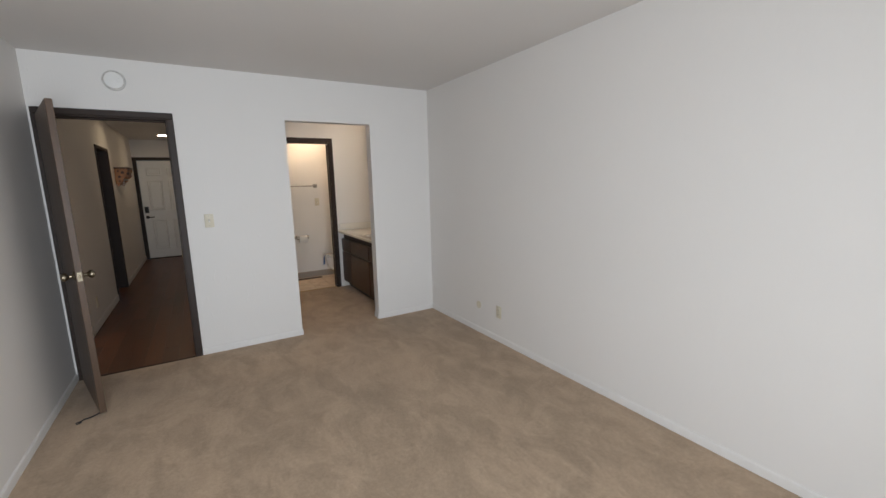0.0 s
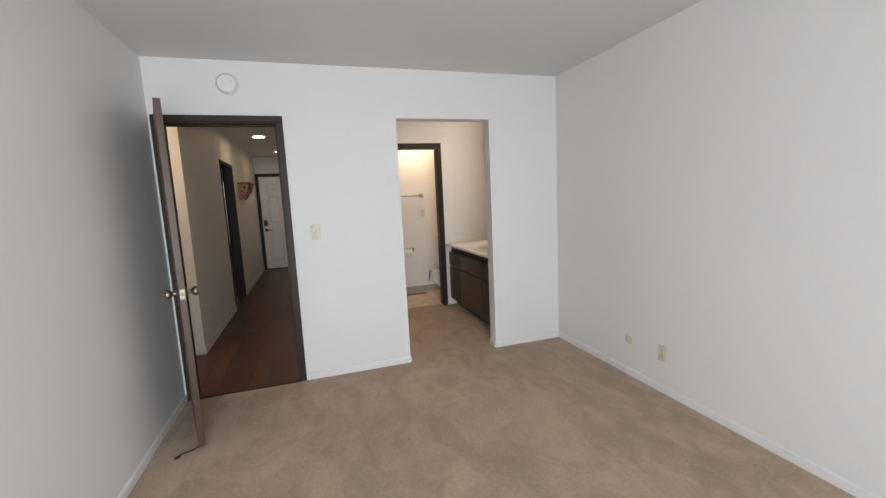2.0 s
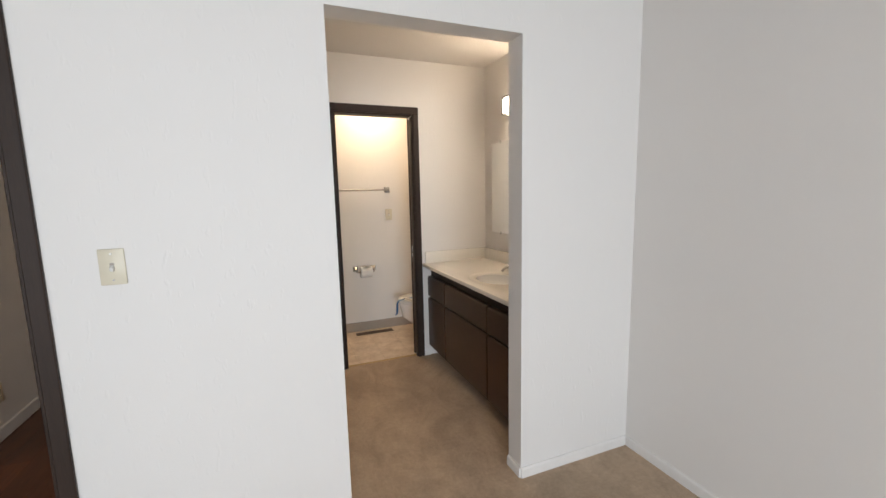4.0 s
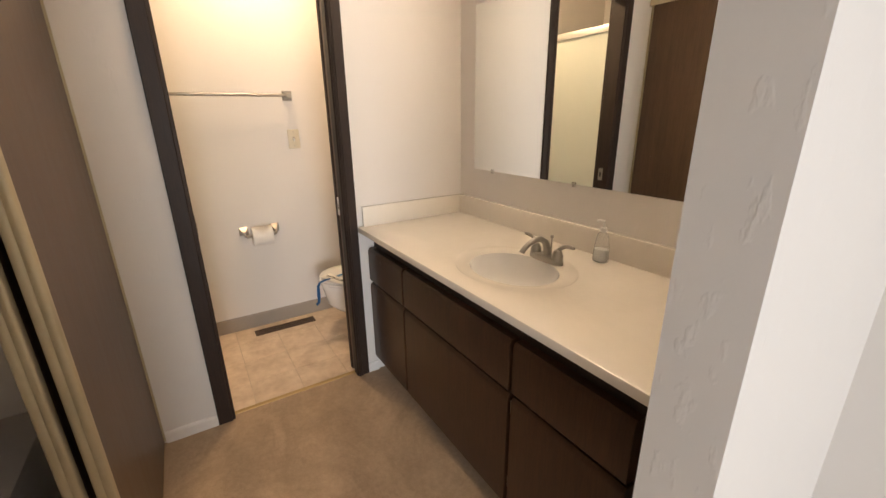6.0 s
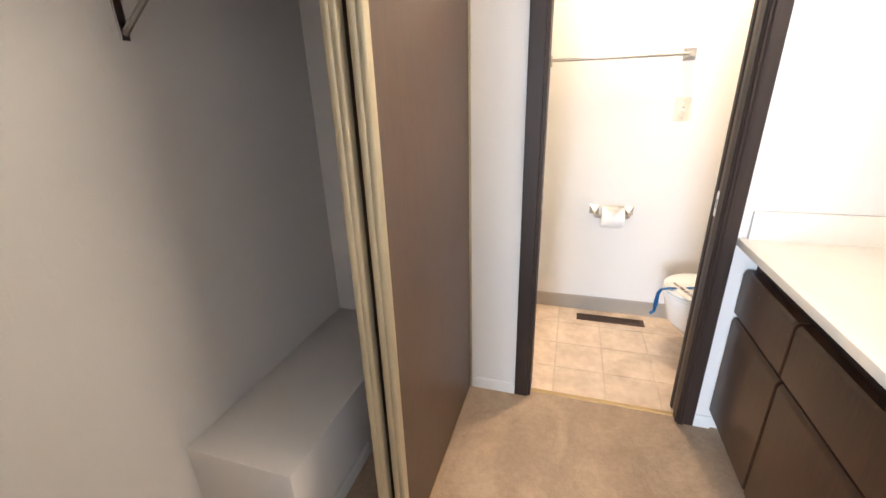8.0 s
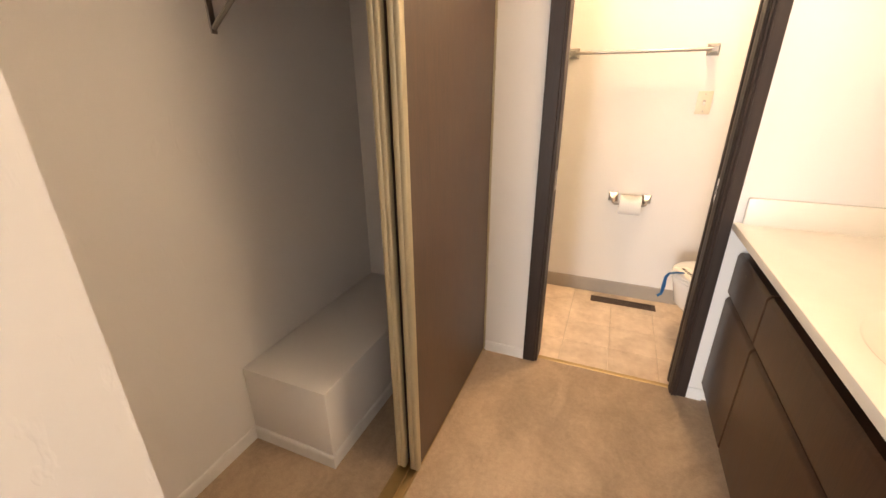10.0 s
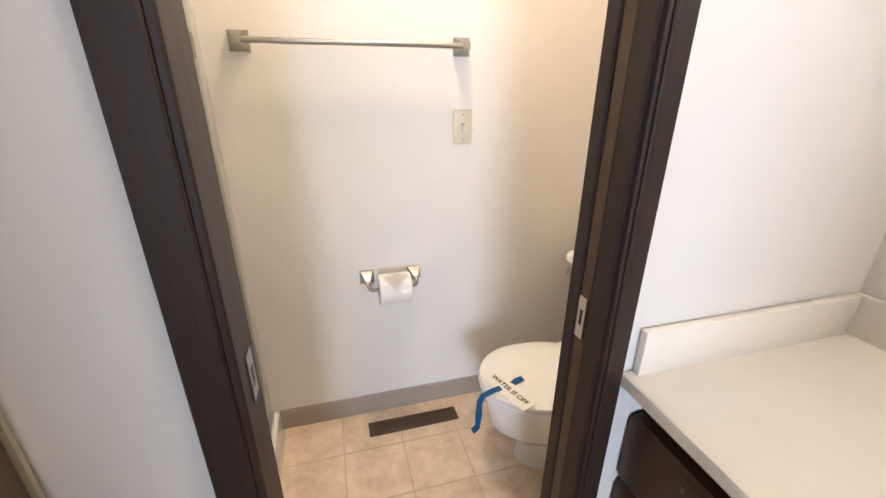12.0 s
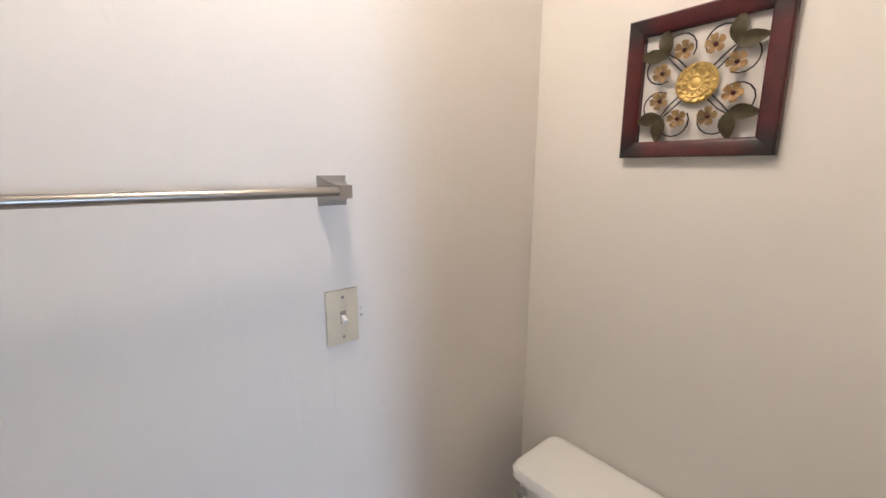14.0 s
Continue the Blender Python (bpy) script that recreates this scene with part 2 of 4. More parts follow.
def mesh_object(name, bm, material, smooth=35):
    me = bpy.data.meshes.new(name)
    bmesh.ops.recalc_face_normals(bm, faces=bm.faces[:])
    bm.to_mesh(me)
    bm.free()
    if smooth:
        me.shade_smooth()
        me.set_sharp_from_angle(angle=radians(smooth))
    me.materials.append(material)
    return new(name, me)


def part(name, bm, material, parent, label="", smooth=35):
    """One mesh under a thing or a part."""
    ob = mesh_object(name, bm, material, smooth)
    ob.parent = parent
    if label:
        ob["label"] = label
    return ob


def thing(name, m, label, category, group=""):
    ob = new(name)
    ob.empty_display_size = 0.1
    ob.matrix_world = m
    return tagged(ob, label, category, group)


def structure(name, bm, material, label="", category=""):
    return tagged(mesh_object(name, bm, material, 0), label, category, "", "structure")


# ---------------------------------------------------------------- the shell
H = 2.462          # ceiling
T = 0.115          # partition thickness
LEFT = -3.235      # bedroom's long wall with the door behind it
BACK = -5.3        # bedroom's window wall
MIRROR_X = 0.02    # dressing area's mirror wall
WC_X = -0.03       # wall behind the toilet
WC0, WC1 = 1.665, 1.760   # partition with the pocket door
WC_BACK = 2.56
SHOWER_X = -1.40
CLOSET_BACK = -2.205
HALL_R = -2.31
HALL_L = -3.33
HALL_END = 6.40
D0, D1, DH = -3.175, -2.416, 2.034     # bedroom door's opening
O0, O1, OH = -1.503, -0.681, 2.074     # cased-free opening to the dressing area
P0, P1, PH = -1.268, -0.653, 2.04     # pocket door's opening
C0, C1 = 0.115, WC0                   # closet run

structure("wall_end", boxes((-4.5, D0, 0, T, 0, H), (D0, D1, 0, T, DH, H), (D1, O0, 0, T, 0, H), (O0, O1, 0, T, OH, H), (O1, 0, 0, T, 0, H)), WALL_TROWEL,
          "off-white painted wall with a doorway and a plain opening", "wall")
structure("wall_right", boxes((0, 0.12, BACK - 0.12, T, 0, H)), WALL, "long blank off-white painted wall", "wall")
structure("wall_left", boxes((LEFT - 0.12, LEFT, BACK - 0.12, 0, 0, H)), WALL, "long off-white painted bedroom wall", "wall")
W0, W1, WZ0, WZ1 = -3.02, -1.30, 0.04, 2.08
structure("wall_back", boxes((LEFT, W0, BACK - 0.12, BACK, 0, H), (W1, 0, BACK - 0.12, BACK, 0, H), (W0, W1, BACK - 0.12, BACK, 0, WZ0), (W0, W1, BACK - 0.12, BACK, WZ1, H)), WALL,
          "off-white wall around a wide window", "wall")
structure("wall_mirror", boxes((MIRROR_X, 0.14, T, WC0, 0, H)), WALL, "off-white wall behind the vanity", "wall")
structure("wall_pocket", boxes((HALL_R + 0.105, P0, WC0, WC1, 0, H), (P0, P1, WC0, WC1, PH, H), (P1, 0.17, WC0, WC0 + 0.034, 0, H), (P1, 0.17, WC1 - 0.018, WC1, 0, H)), WALL,
          "off-white partition with a pocket door opening", "wall")
structure("wall_toilet", boxes((WC_X, 0.17, WC1, WC_BACK + T, 0, H)), WALL, "cream-lit off-white wall behind the toilet", "wall")
structure("wall_toilet_back", boxes((-2.31, WC_X, WC_BACK, WC_BACK + T, 0, H)), WALL, "off-white wall with a towel bar", "wall")
structure("wall_closet_back", boxes((HALL_R, CLOSET_BACK, T, WC_BACK, 0, H)), WALL, "off-white wall between closet and hall", "wall")
structure("wall_hall_right", boxes((HALL_R, HALL_R + 0.1, WC_BACK + T, HALL_END, 0, H)), WALL, "off-white hall wall", "wall")
E0, E1 = 2.80, 3.62     # doorway in the hall's left wall
structure("wall_hall_left", boxes((HALL_L - T, HALL_L, 1.05, E0, 0, H), (HALL_L - T, HALL_L, E0, E1, 2.03, H), (HALL_L - T, HALL_L, E1, HALL_END, 0, H)), WALL,
          "off-white hall wall with a dark doorway", "wall")
structure("wall_hall_nook", boxes((-4.5, -4.27, 1.05, 1.05 + T, 0, H), (-4.27, -3.55, 1.05, 1.05 + T, 2.03, H), (-3.55, HALL_L - T, 1.05, 1.05 + T, 0, H)), WALL, "lit wall beside a brown door", "wall")
structure("wall_hall_nook_side", boxes((-4.62, -4.5, 0, 1.165, 0, H)), WALL, "off-white side wall of the hall nook", "wall")
structure("wall_hall_end", boxes((-3.45, -3.28, HALL_END, HALL_END + T, 0, H), (-3.28, -2.36, HALL_END, HALL_END + T, 2.06, H), (-2.36, -2.2, HALL_END, HALL_END + T, 0, H)), WALL,
          "off-white wall round the entry door", "wall")
structure("wall_far_room_side", boxes((-6.12, -6.0, 1.165, 7.0, 0, H)), WALL, "plain wall of the far room", "wall")
structure("wall_far_room_end", boxes((-6.0, -5.2, 6.9, 7.02, 0, H), (-5.2, -3.75, 6.9, 7.02, 0, 0.5), (-5.2, -3.75, 6.9, 7.02, 2.05, H), (-3.75, -3.45, 6.9, 7.02, 0, H)), WALL, "far room's wall with a window", "wall")
structure("wall_far_room_near", boxes((-6.0, -4.5, 1.05, 1.165, 0, H)), WALL, "plain wall of the far room", "wall")
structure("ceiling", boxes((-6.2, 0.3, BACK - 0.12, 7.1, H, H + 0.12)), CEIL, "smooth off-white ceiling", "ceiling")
structure("floor_carpet", boxes((LEFT, 0, BACK, 0, -0.03, 0), (-1.9, MIRROR_X, 0, WC0 + 0.035, -0.03, 0), (CLOSET_BACK, -1.9, T, WC0, -0.03, 0)), CARPET, "worn beige cut-pile carpet with tread marks", "carpet")
structure("subfloor", boxes((-6.2, 0.3, BACK - 0.12, 7.1, -0.2, -0.031)), GROUT, "concrete subfloor", "floor")
structure("wall_closet_header", boxes((-1.61, -1.52, T, WC0, 2.06, H)), WALL, "off-white header over the closet doors", "wall")

# ---------------------------------------------------------------- doors and trim


def casing(name, a, b, top, face, out, depth_to, label, width=0.056, axis="x", jambs=(True, True)):
    """Flat stained trim round an opening from a to b: face is the wall's plane, out the side on which the trim stands proud."""
    root = tagged(new(name), label, "door frame", "", "structure")
    f0, f1 = sorted((face, face + out * 0.014))

    def put(nm, u0, u1, v0, v1, z0, z1, bev=0.003):
        bm = box(u0, u1, v0, v1, z0, z1, bev, 1) if axis == "x" else box(v0, v1, u0, u1, z0, z1, bev, 1)
        return part(nm, bm, DARK_WOOD, root)

    put("side_casing", a - width, a, f0, f1, 0, top)
    put("side_casing", b, b + width, f0, f1, 0, top)
    put("head_casing", a - width, b + width, f0, f1, top + 0.0005, top + width)
    j0, j1 = sorted((face + out * 0.006, depth_to))
    if jambs[0]:
        put("side_jamb", a - 0.002, a + 0.012, j0, j1, 0, top - 0.012)
    if jambs[1]:
        put("side_jamb", b - 0.012, b + 0.002, j0, j1, 0, top - 0.012)
    put("head_jamb", a, b, j0, j1, top - 0.012, top + 0.002)
    return root


frame_1 = casing("door_frame_1", D0, D1, DH, 0.0, -1, T + 0.006, "dark-stained wooden frame of the bedroom doorway", 0.046)
part("door_stop", box(D0 + 0.012, D1 - 0.012, 0.04, 0.075, DH - 0.022, DH - 0.012, 0.002, 1), DARK_WOOD, frame_1)
part("strike_plate", box(D1 - 0.0145, D1 - 0.0115, 0.012, 0.036, 0.90, 0.96, 0.001, 1), BRASS, frame_1, "small brass strike plate")
frame_2 = casing("door_frame_2", P0, P1, PH, WC0, -1, WC1 + 0.003, "dark-stained wooden frame of the toilet doorway", 0.058, jambs=(True, False))
for a, b in ((P0 - 0.055, P0 + 0.0), (P1 - 0.0, P1 + 0.055)):
    part("inner_side_casing", box(a, b, WC1 + 0.0005, WC1 + 0.0235, 0, PH, 0.003, 1), DARK_WOOD, frame_2)
part("inner_head_casing", box(P0 - 0.055, P1 + 0.055, WC1 + 0.0005, WC1 + 0.0235, PH + 0.0005, PH + 0.055, 0.003, 1), DARK_WOOD, frame_2)
for y0, y1 in ((WC0 - 0.010, 1.7015), (1.738, WC1 + 0.004)):
    part("split_jamb", box(P1 - 0.007, P1 + 0.002, y0, y1, 0, PH - 0.017, 0.003, 1), DARK_WOOD, frame_2)
for x in (P1 + 0.005, P1 + 0.016):
    part("casing_bead", moved(lathe([(0.0045, 0.0), (0.0045, PH)], 10), Matrix.Translation((x, WC0 - 0.0145, 0))), DARK_WOOD, frame_2)
strike = part("strike_plate", box(P0 + 0.0115, P0 + 0.0145, 1.70, 1.735, 0.87, 0.955, 0.001, 1), NICKEL, frame_2, "satin metal strike plate")
part("strike_hole", box(P0 + 0.0142, P0 + 0.0152, 1.711, 1.724, 0.895, 0.93), BLACK, strike)
pocket = tagged(mesh_object("door_2", box(P1 - 0.003, P1 + 0.60, 1.7035, 1.736, 0.012, PH - 0.03, 0.002, 1), DOOR_WOOD), "brown pocket door slid into the wall beside the toilet", "door", "", "structure")
pull = part("edge_pull", box(P1 - 0.0055, P1 - 0.0025, 1.710, 1.735, 0.875, 0.965, 0.001, 1), CHROME, pocket, "bright metal edge pull")
part("pull_slot", box(P1 - 0.0063, P1 - 0.0053, 1.719, 1.726, 0.905, 0.937), BLACK, pull)

# the bedroom door, standing open into the room
LEAF_W, LEAF_H = 0.752, 2.024
door_1 = tagged(mesh_object("door_1", box(0.002, LEAF_W, -0.035, 0, 0.012, LEAF_H, 0.002, 1), DOOR_WOOD), "brown flush wooden bedroom door standing open", "door", "", "structure")
door_1.matrix_world = pose(D0 + 0.014, -0.016, 0, 0, 0, -73.0)


def knob_profile():
    return [(0.032, 0.0), (0.033, 0.004), (0.027, 0.008), (0.012, 0.012), (0.011, 0.026), (0.016, 0.032), (0.025, 0.040), (0.0275, 0.050), (0.025, 0.060), (0.016, 0.066), (0.004, 0.068)]


def add_knobs(leaf, x, z, y0, y1, sides=(1, -1)):
    for s in sides:
        k = lathe(knob_profile(), 24, "y")
        if s < 0:
            moved(k, Matrix.Scale(-1, 4, (0, 1, 0)))
        moved(k, Matrix.Translation((x, y1 if s > 0 else y0, z)))
        part("door_knob", k, AGED_NICKEL, leaf, "worn nickel round knob")


add_knobs(door_1, LEAF_W - 0.065, 0.945, -0.035, 0)
latch = part("latch_plate", box(LEAF_W - 0.001, LEAF_W + 0.0015, -0.03, -0.005, 0.915, 0.975, 0.0008, 1), AGED_NICKEL, door_1, "small metal latch plate")
part("latch_bolt", box(LEAF_W, LEAF_W + 0.010, -0.023, -0.012, 0.937, 0.954, 0.003, 2), AGED_NICKEL, latch)
for z in (0.22, 1.02, 1.80):
    hinge = part("hinge", lathe([(0.006, z - 0.045), (0.0065, z - 0.044), (0.0065, z + 0.044), (0.006, z + 0.045)], 12), BRASS, door_1, "brass butt hinge")
    part("hinge_leaf", box(0.002, 0.036, -0.0012, 0.0015, z - 0.044, z + 0.044), BRASS, hinge)

# a slim wire doorstop lying under the door's free corner
stop = thing("door_stop_wire", pose(-2.99, -0.74, 0.004, 0, 0, 25), "bent dark wire doorstop lying on the carpet under the door", "doorstop")
part("wire", tube([(-0.10, -0.01, 0.002), (-0.07, 0.008, 0.004), (-0.03, 0.0, 0.004), (0.02, 0.012, 0.006), (0.05, 0.0, 0.005)], 0.004, 8), BLACK, stop)
part("loop", tube([(-0.10 + 0.014 * math.cos(a), -0.01 + 0.012 * math.sin(a), 0.002) for a in [i * 0.6 for i in range(11)]], 0.003, 8), BLACK, stop)

# baseboards: low white boards with an eased top edge


def baseboard(name, x0, y0, x1, y1, out, h=0.054, d=0.010, material=None, label="low white painted baseboard"):
    """Along the wall's face from (x0, y0) to (x1, y1), standing out to the side that out points to."""
    a, b, o = Vector((x0, y0, 0)), Vector((x1, y1, 0)), Vector((out[0], out[1], 0))
    prof = [(0, 0.0), (d, 0.0), (d, h - 0.012), (d * 0.75, h - 0.004), (d * 0.35, h), (0, h)]
    bm = loft([[p + o * u + Vector((0, 0, z)) for u, z in prof] for p in (a, b)])
    return structure(name, bm, material or WHITE, label, "baseboard")


baseboard("baseboard_end_middle", D1 + 0.046, 0, O0, 0, (0, -1))
baseboard("baseboard_end_right", O1, 0, 0, 0, (0, -1))
baseboard("baseboard_jamb_left", O0, 0, O0, T, (1, 0))
baseboard("baseboard_jamb_right", O1, 0, O1, T, (-1, 0))
baseboard("baseboard_right", 0, BACK, 0, -0.011, (-1, 0))
baseboard("baseboard_left", LEFT, BACK, LEFT, 0, (1, 0))
baseboard("baseboard_pocket_left", -1.525, WC0, P0 - 0.058, WC0, (0, -1))
baseboard("baseboard_pocket_right", P1 + 0.058, WC0, -0.535, WC0, (0, -1))
baseboard("baseboard_closet_back", CLOSET_BACK, T, CLOSET_BACK, 0.767, (1, 0))
baseboard("baseboard_closet_near", CLOSET_BACK, T, O0 - 0.1, T, (0, 1))
baseboard("baseboard_hall_left", HALL_L, 1.05, HALL_L, E0 - 0.02, (1, 0), 0.08)
baseboard("baseboard_hall_left_far", HALL_L, E1 + 0.02, HALL_L, HALL_END, (1, 0), 0.08)
baseboard("baseboard_hall_nook", -3.495, 1.05, HALL_L + 0.011, 1.05, (0, -1), 0.08)
baseboard("baseboard_toilet_back", SHOWER_X, WC_BACK, WC_X, WC_BACK, (0, -1), 0.095, 0.006, GREY_TRIM, "taupe vinyl cove base")
baseboard("baseboard_toilet_side", WC_X, WC1, WC_X, WC_BACK, (-1, 0), 0.095, 0.006, GREY_TRIM, "taupe vinyl cove base")

# ---------------------------------------------------------------- wall plates and detector


def wall_plate(name, m, label, category, kind="switch"):
    """A plate in the local xz plane that looks along local -y."""
    root = thing(name, m, label, category)
    plate = part("plate", box(-0.035, 0.035, -0.006, 0, -0.0575, 0.0575, 0.003, 2), IVORY, root)
    for z in ((0.042, -0.042) if kind == "switch" else (0.0,)):
        part("screw", moved(lathe([(0.0032, -0.0075), (0.0032, -0.005)], 10, "y"), Matrix.Translation((0, 0, z))), NICKEL, plate)
    if kind == "switch":
        part("slot", box(-0.006, 0.006, -0.0068, -0.005, -0.013, 0.013), GREY_TRIM, plate)
        part("toggle", moved(box(-0.0045, 0.0045, -0.018, 0, -0.006, 0.006, 0.0015, 1), pose(0, -0.003, 0, 28, 0, 0)), PLASTIC, root)
    else:
        for z in (0.02, -0.02):
            sock = part("socket", moved(lathe([(0.0165, -0.0085), (0.0172, -0.005)], 20, "y"), Matrix.Translation((0, 0, z))), IVORY, root)
            for x in (-0.006, 0.006):
                part("slot", box(x - 0.0012, x + 0.0012, -0.0092, -0.0084, z - 0.002, z + 0.006), BLACK, sock)
            part("ground_hole", moved(lathe([(0.0024, -0.0092), (0.0024, -0.0084)], 8, "y"), Matrix.Translation((0, 0, z - 0.008))), BLACK, sock)
    return root


wall_plate("light_switch", pose(-2.201, -0.0005, 1.195), "ivory toggle light switch on the white wall by the doorway", "light switch")
wall_plate("light_switch", pose(-0.638, WC_BACK - 0.0005, 1.203), "ivory toggle switch on the toilet's back wall", "light switch")
wall_plate("light_switch", pose(HALL_L + 0.0005, 1.13, 1.19, 0, 0, 90), "ivory toggle switch on the dim hall wall", "light switch")
wall_plate("power_outlet", pose(-0.0005, -1.25, 0.283, 0, 0, -90), "ivory duplex outlet low on the long wall", "outlet", "outlet")
wall_plate("power_outlet", pose(LEFT + 0.0005, -1.737, 0.293, 0, 0, 90), "ivory duplex outlet low on the shaded wall", "outlet", "outlet")
wall_plate("power_outlet", pose(HALL_L + 0.0005, 1.56, 0.275, 0, 0, 90), "ivory duplex outlet low on the hall wall", "outlet", "outlet")
cable = thing("cable_plate", pose(-0.0005, -0.939, 0.28, 0, 0, -90), "small round white cable plate on the wall", "wall plate")
part("disc", lathe([(0.034, 0.0), (0.036, -0.003), (0.034, -0.007), (0.012, -0.009)], 28, "y"), IVORY, cable)
part("plug", lathe([(0.009, -0.008), (0.009, -0.013), (0.006, -0.014)], 14, "y"), IVORY, cable)
smoke = thing("smoke_detector", pose(-2.716, -0.0005, 2.298), "round white smoke detector above the bedroom door", "smoke detector")
body = part("body", lathe([(0.072, 0.0), (0.073, -0.012), (0.070, -0.022), (0.058, -0.034), (0.030, -0.038), (0.004, -0.0385)], 40, "y"), PLASTIC, smoke)
for a in range(0, 360, 30):
    part("vent_slot", moved(box(-0.011, 0.011, -0.0302, -0.0272, 0.0605, 0.064), pose(0, 0, 0, 0, a, 0)), GREY_TRIM, body)
part("test_button", moved(lathe([(0.011, -0.0375), (0.011, -0.0405), (0.008, -0.0415)], 20, "y"), Matrix.Translation((0.026, 0, -0.012))), PLASTIC, smoke)
part("indicator", moved(lathe([(0.002, -0.037), (0.002, -0.039)], 8, "y"), Matrix.Translation((0.036, 0, 0.014))), BLACK, smoke)

# ---------------------------------------------------------------- closet
box_ledge = tagged(mesh_object("boxed_ledge", box(CLOSET_BACK, -1.83, 0.767, WC0, 0, 0.33, 0.004, 2), WALL), "off-white plastered ledge boxed into the closet corner", "ledge", "", "structure")
baseboard("baseboard_ledge_front", CLOSET_BACK, 0.767, -1.83 + 0.011, 0.767, (0, -1))
baseboard("baseboard_ledge_side", -1.83, 0.767, -1.83, WC0, (1, 0))


def sliding_door(name, x0, y0, y1, label):
    """A veneered bypass panel between two fluted gold stiles."""
    root = thing(name, pose(x0, y0, 0), label, "sliding door", "bypass closet doors")
    w = y1 - y0
    part("panel", box(-0.010, 0.010, 0.012, w - 0.012, 0.016, 2.02), DOOR_WOOD, root, "brown wood-veneer panel")
    for yy, s in ((0, 1), (w, -1)):
        prof = []
        for k in range(17):   # nose with two rounded ribs
            u = -0.0165 + 0.033 * k / 16
            prof.append((u, -0.003 * abs(math.sin(math.pi * k / 8)) ** 0.7))
        ring = [(u, yy + s * v) for u, v in prof] + [(0.0165, yy + s * (0.022 if s > 0 else 0.008)), (-0.0165, yy + s * (0.022 if s > 0 else 0.008))]
        part("stile", loft([[(u, v, z) for u, v in ring] for z in (0.02, 2.03)]), GOLD, root, "ribbed pale gold metal stile", 60)
    part("top_rail", box(-0.013, 0.013, 0.0, w, 2.005, 2.035, 0.002, 1), GOLD, root)
    return root


sliding_door("closet_door", -1.543, 0.852, 1.655, "brown veneer sliding closet door with gold metal edges, pushed open")
sliding_door("closet_door", -1.594, 0.848, 1.650, "rear brown sliding closet door with gold metal edges")
track = tagged(new("closet_track"), "brass floor track of the sliding closet doors", "door track")
part("channel", boxes((-1.612, -1.535, T + 0.002, WC0 - 0.002, 0.0005, 0.004)), BRASS, track)
for x in (-1.610, -1.567, -1.537):
    part("ridge", box(x - 0.002, x + 0.002, T + 0.002, WC0 - 0.002, 0.004, 0.013, 0.001, 1), BRASS, track)
valance = tagged(new("closet_head_track"), "pale gold head track over the closet doors", "door track")
part("channel", boxes((-1.614, -1.516, T + 0.002, WC0 - 0.002, 2.045, 2.06), (-1.516, -1.512, T + 0.002, WC0 - 0.002, 2.0, 2.06)), GOLD, valance)

shelf = thing("closet_shelf", pose(CLOSET_BACK, 0, 1.70), "white closet shelf on metal brackets with a wooden hanging rod", "shelf")
part("board", box(0.002, 0.36, T + 0.002, WC0 - 0.002, 0.005, 0.024, 0.002, 1), WHITE, shelf, "white painted shelf board")
part("front_lip", box(0.36, 0.378, T + 0.002, WC0 - 0.002, -0.02, 0.026, 0.003, 1), CAB_WOOD, shelf)
part("hanging_rod", moved(lathe([(0.0165, T + 0.003), (0.0165, WC0 - 0.003)], 20, "y"), Matrix.Translation((0.305, 0, -0.068))),
     wood("closet_rod_wood", (0.20, 0.075, 0.03), (0.33, 0.14, 0.06), 0.4, (1, 0.1, 1), 30), shelf, "red-brown wooden rod")
for y in (0.93,):
    br = part("bracket", box(0.0, 0.006, y - 0.011, y + 0.011, -0.25, 0.004, 0.001, 1), NICKEL, shelf, "grey metal shelf bracket")
    part("brace", tube([(0.006, y, -0.235), (0.10, y, -0.165), (0.22, y, -0.085), (0.30, y, -0.088), (0.325, y, -0.065)], 0.008, 8), NICKEL, br)
    part("arm", box(0.006, 0.31, y - 0.009, y + 0.009, -0.004, 0.004), NICKEL, br)

# ---------------------------------------------------------------- vanity
CT = 0.82           # counter top
VX = -0.53          # cabinet's face
V0, V1 = T + 0.003, WC0 - 0.003
cabinet = thing("vanity_cabinet", pose(0, 0, 0), "dark walnut-stained vanity cabinet with slab doors and drawers", "cabinet")
# carcass darker than the fronts' wood: shade in the gaps put into its colour
part("face_frame", boxes((VX + 0.016, VX + 0.034, V0, V1, 0.085, CT - 0.032)), DARK_WOOD, cabinet)
for y in (V0, V1 - 0.018):
    part("side_panel", boxes((VX + 0.0345, MIRROR_X - 0.003, y, y + 0.018, 0.085, CT - 0.032)), DARK_WOOD, cabinet)
part("bottom_panel", boxes((VX + 0.0345, MIRROR_X - 0.003, V0 + 0.0185, V1 - 0.0185, 0.085, 0.105)), DARK_WOOD, cabinet)
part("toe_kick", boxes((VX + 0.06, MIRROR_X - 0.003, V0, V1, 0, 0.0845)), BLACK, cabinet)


def front(name, y0, y1, z0, z1, label=""):
    """A slab front with eased edges and a bevelled finger grip along its top."""
    d = 0.02
    back = 0.0165
    prof = [(back, z0), (-d + 0.004, z0), (-d, z0 + 0.005), (-d, z1 - 0.016), (-d + 0.004, z1 - 0.006), (-d + 0.010, z1), (back, z1)]
    bm = loft([[(VX - 0.001 + u, y, z) for u, z in prof] for y in (y0, y1)])
    return part(name, bm, CAB_WOOD, cabinet, label)


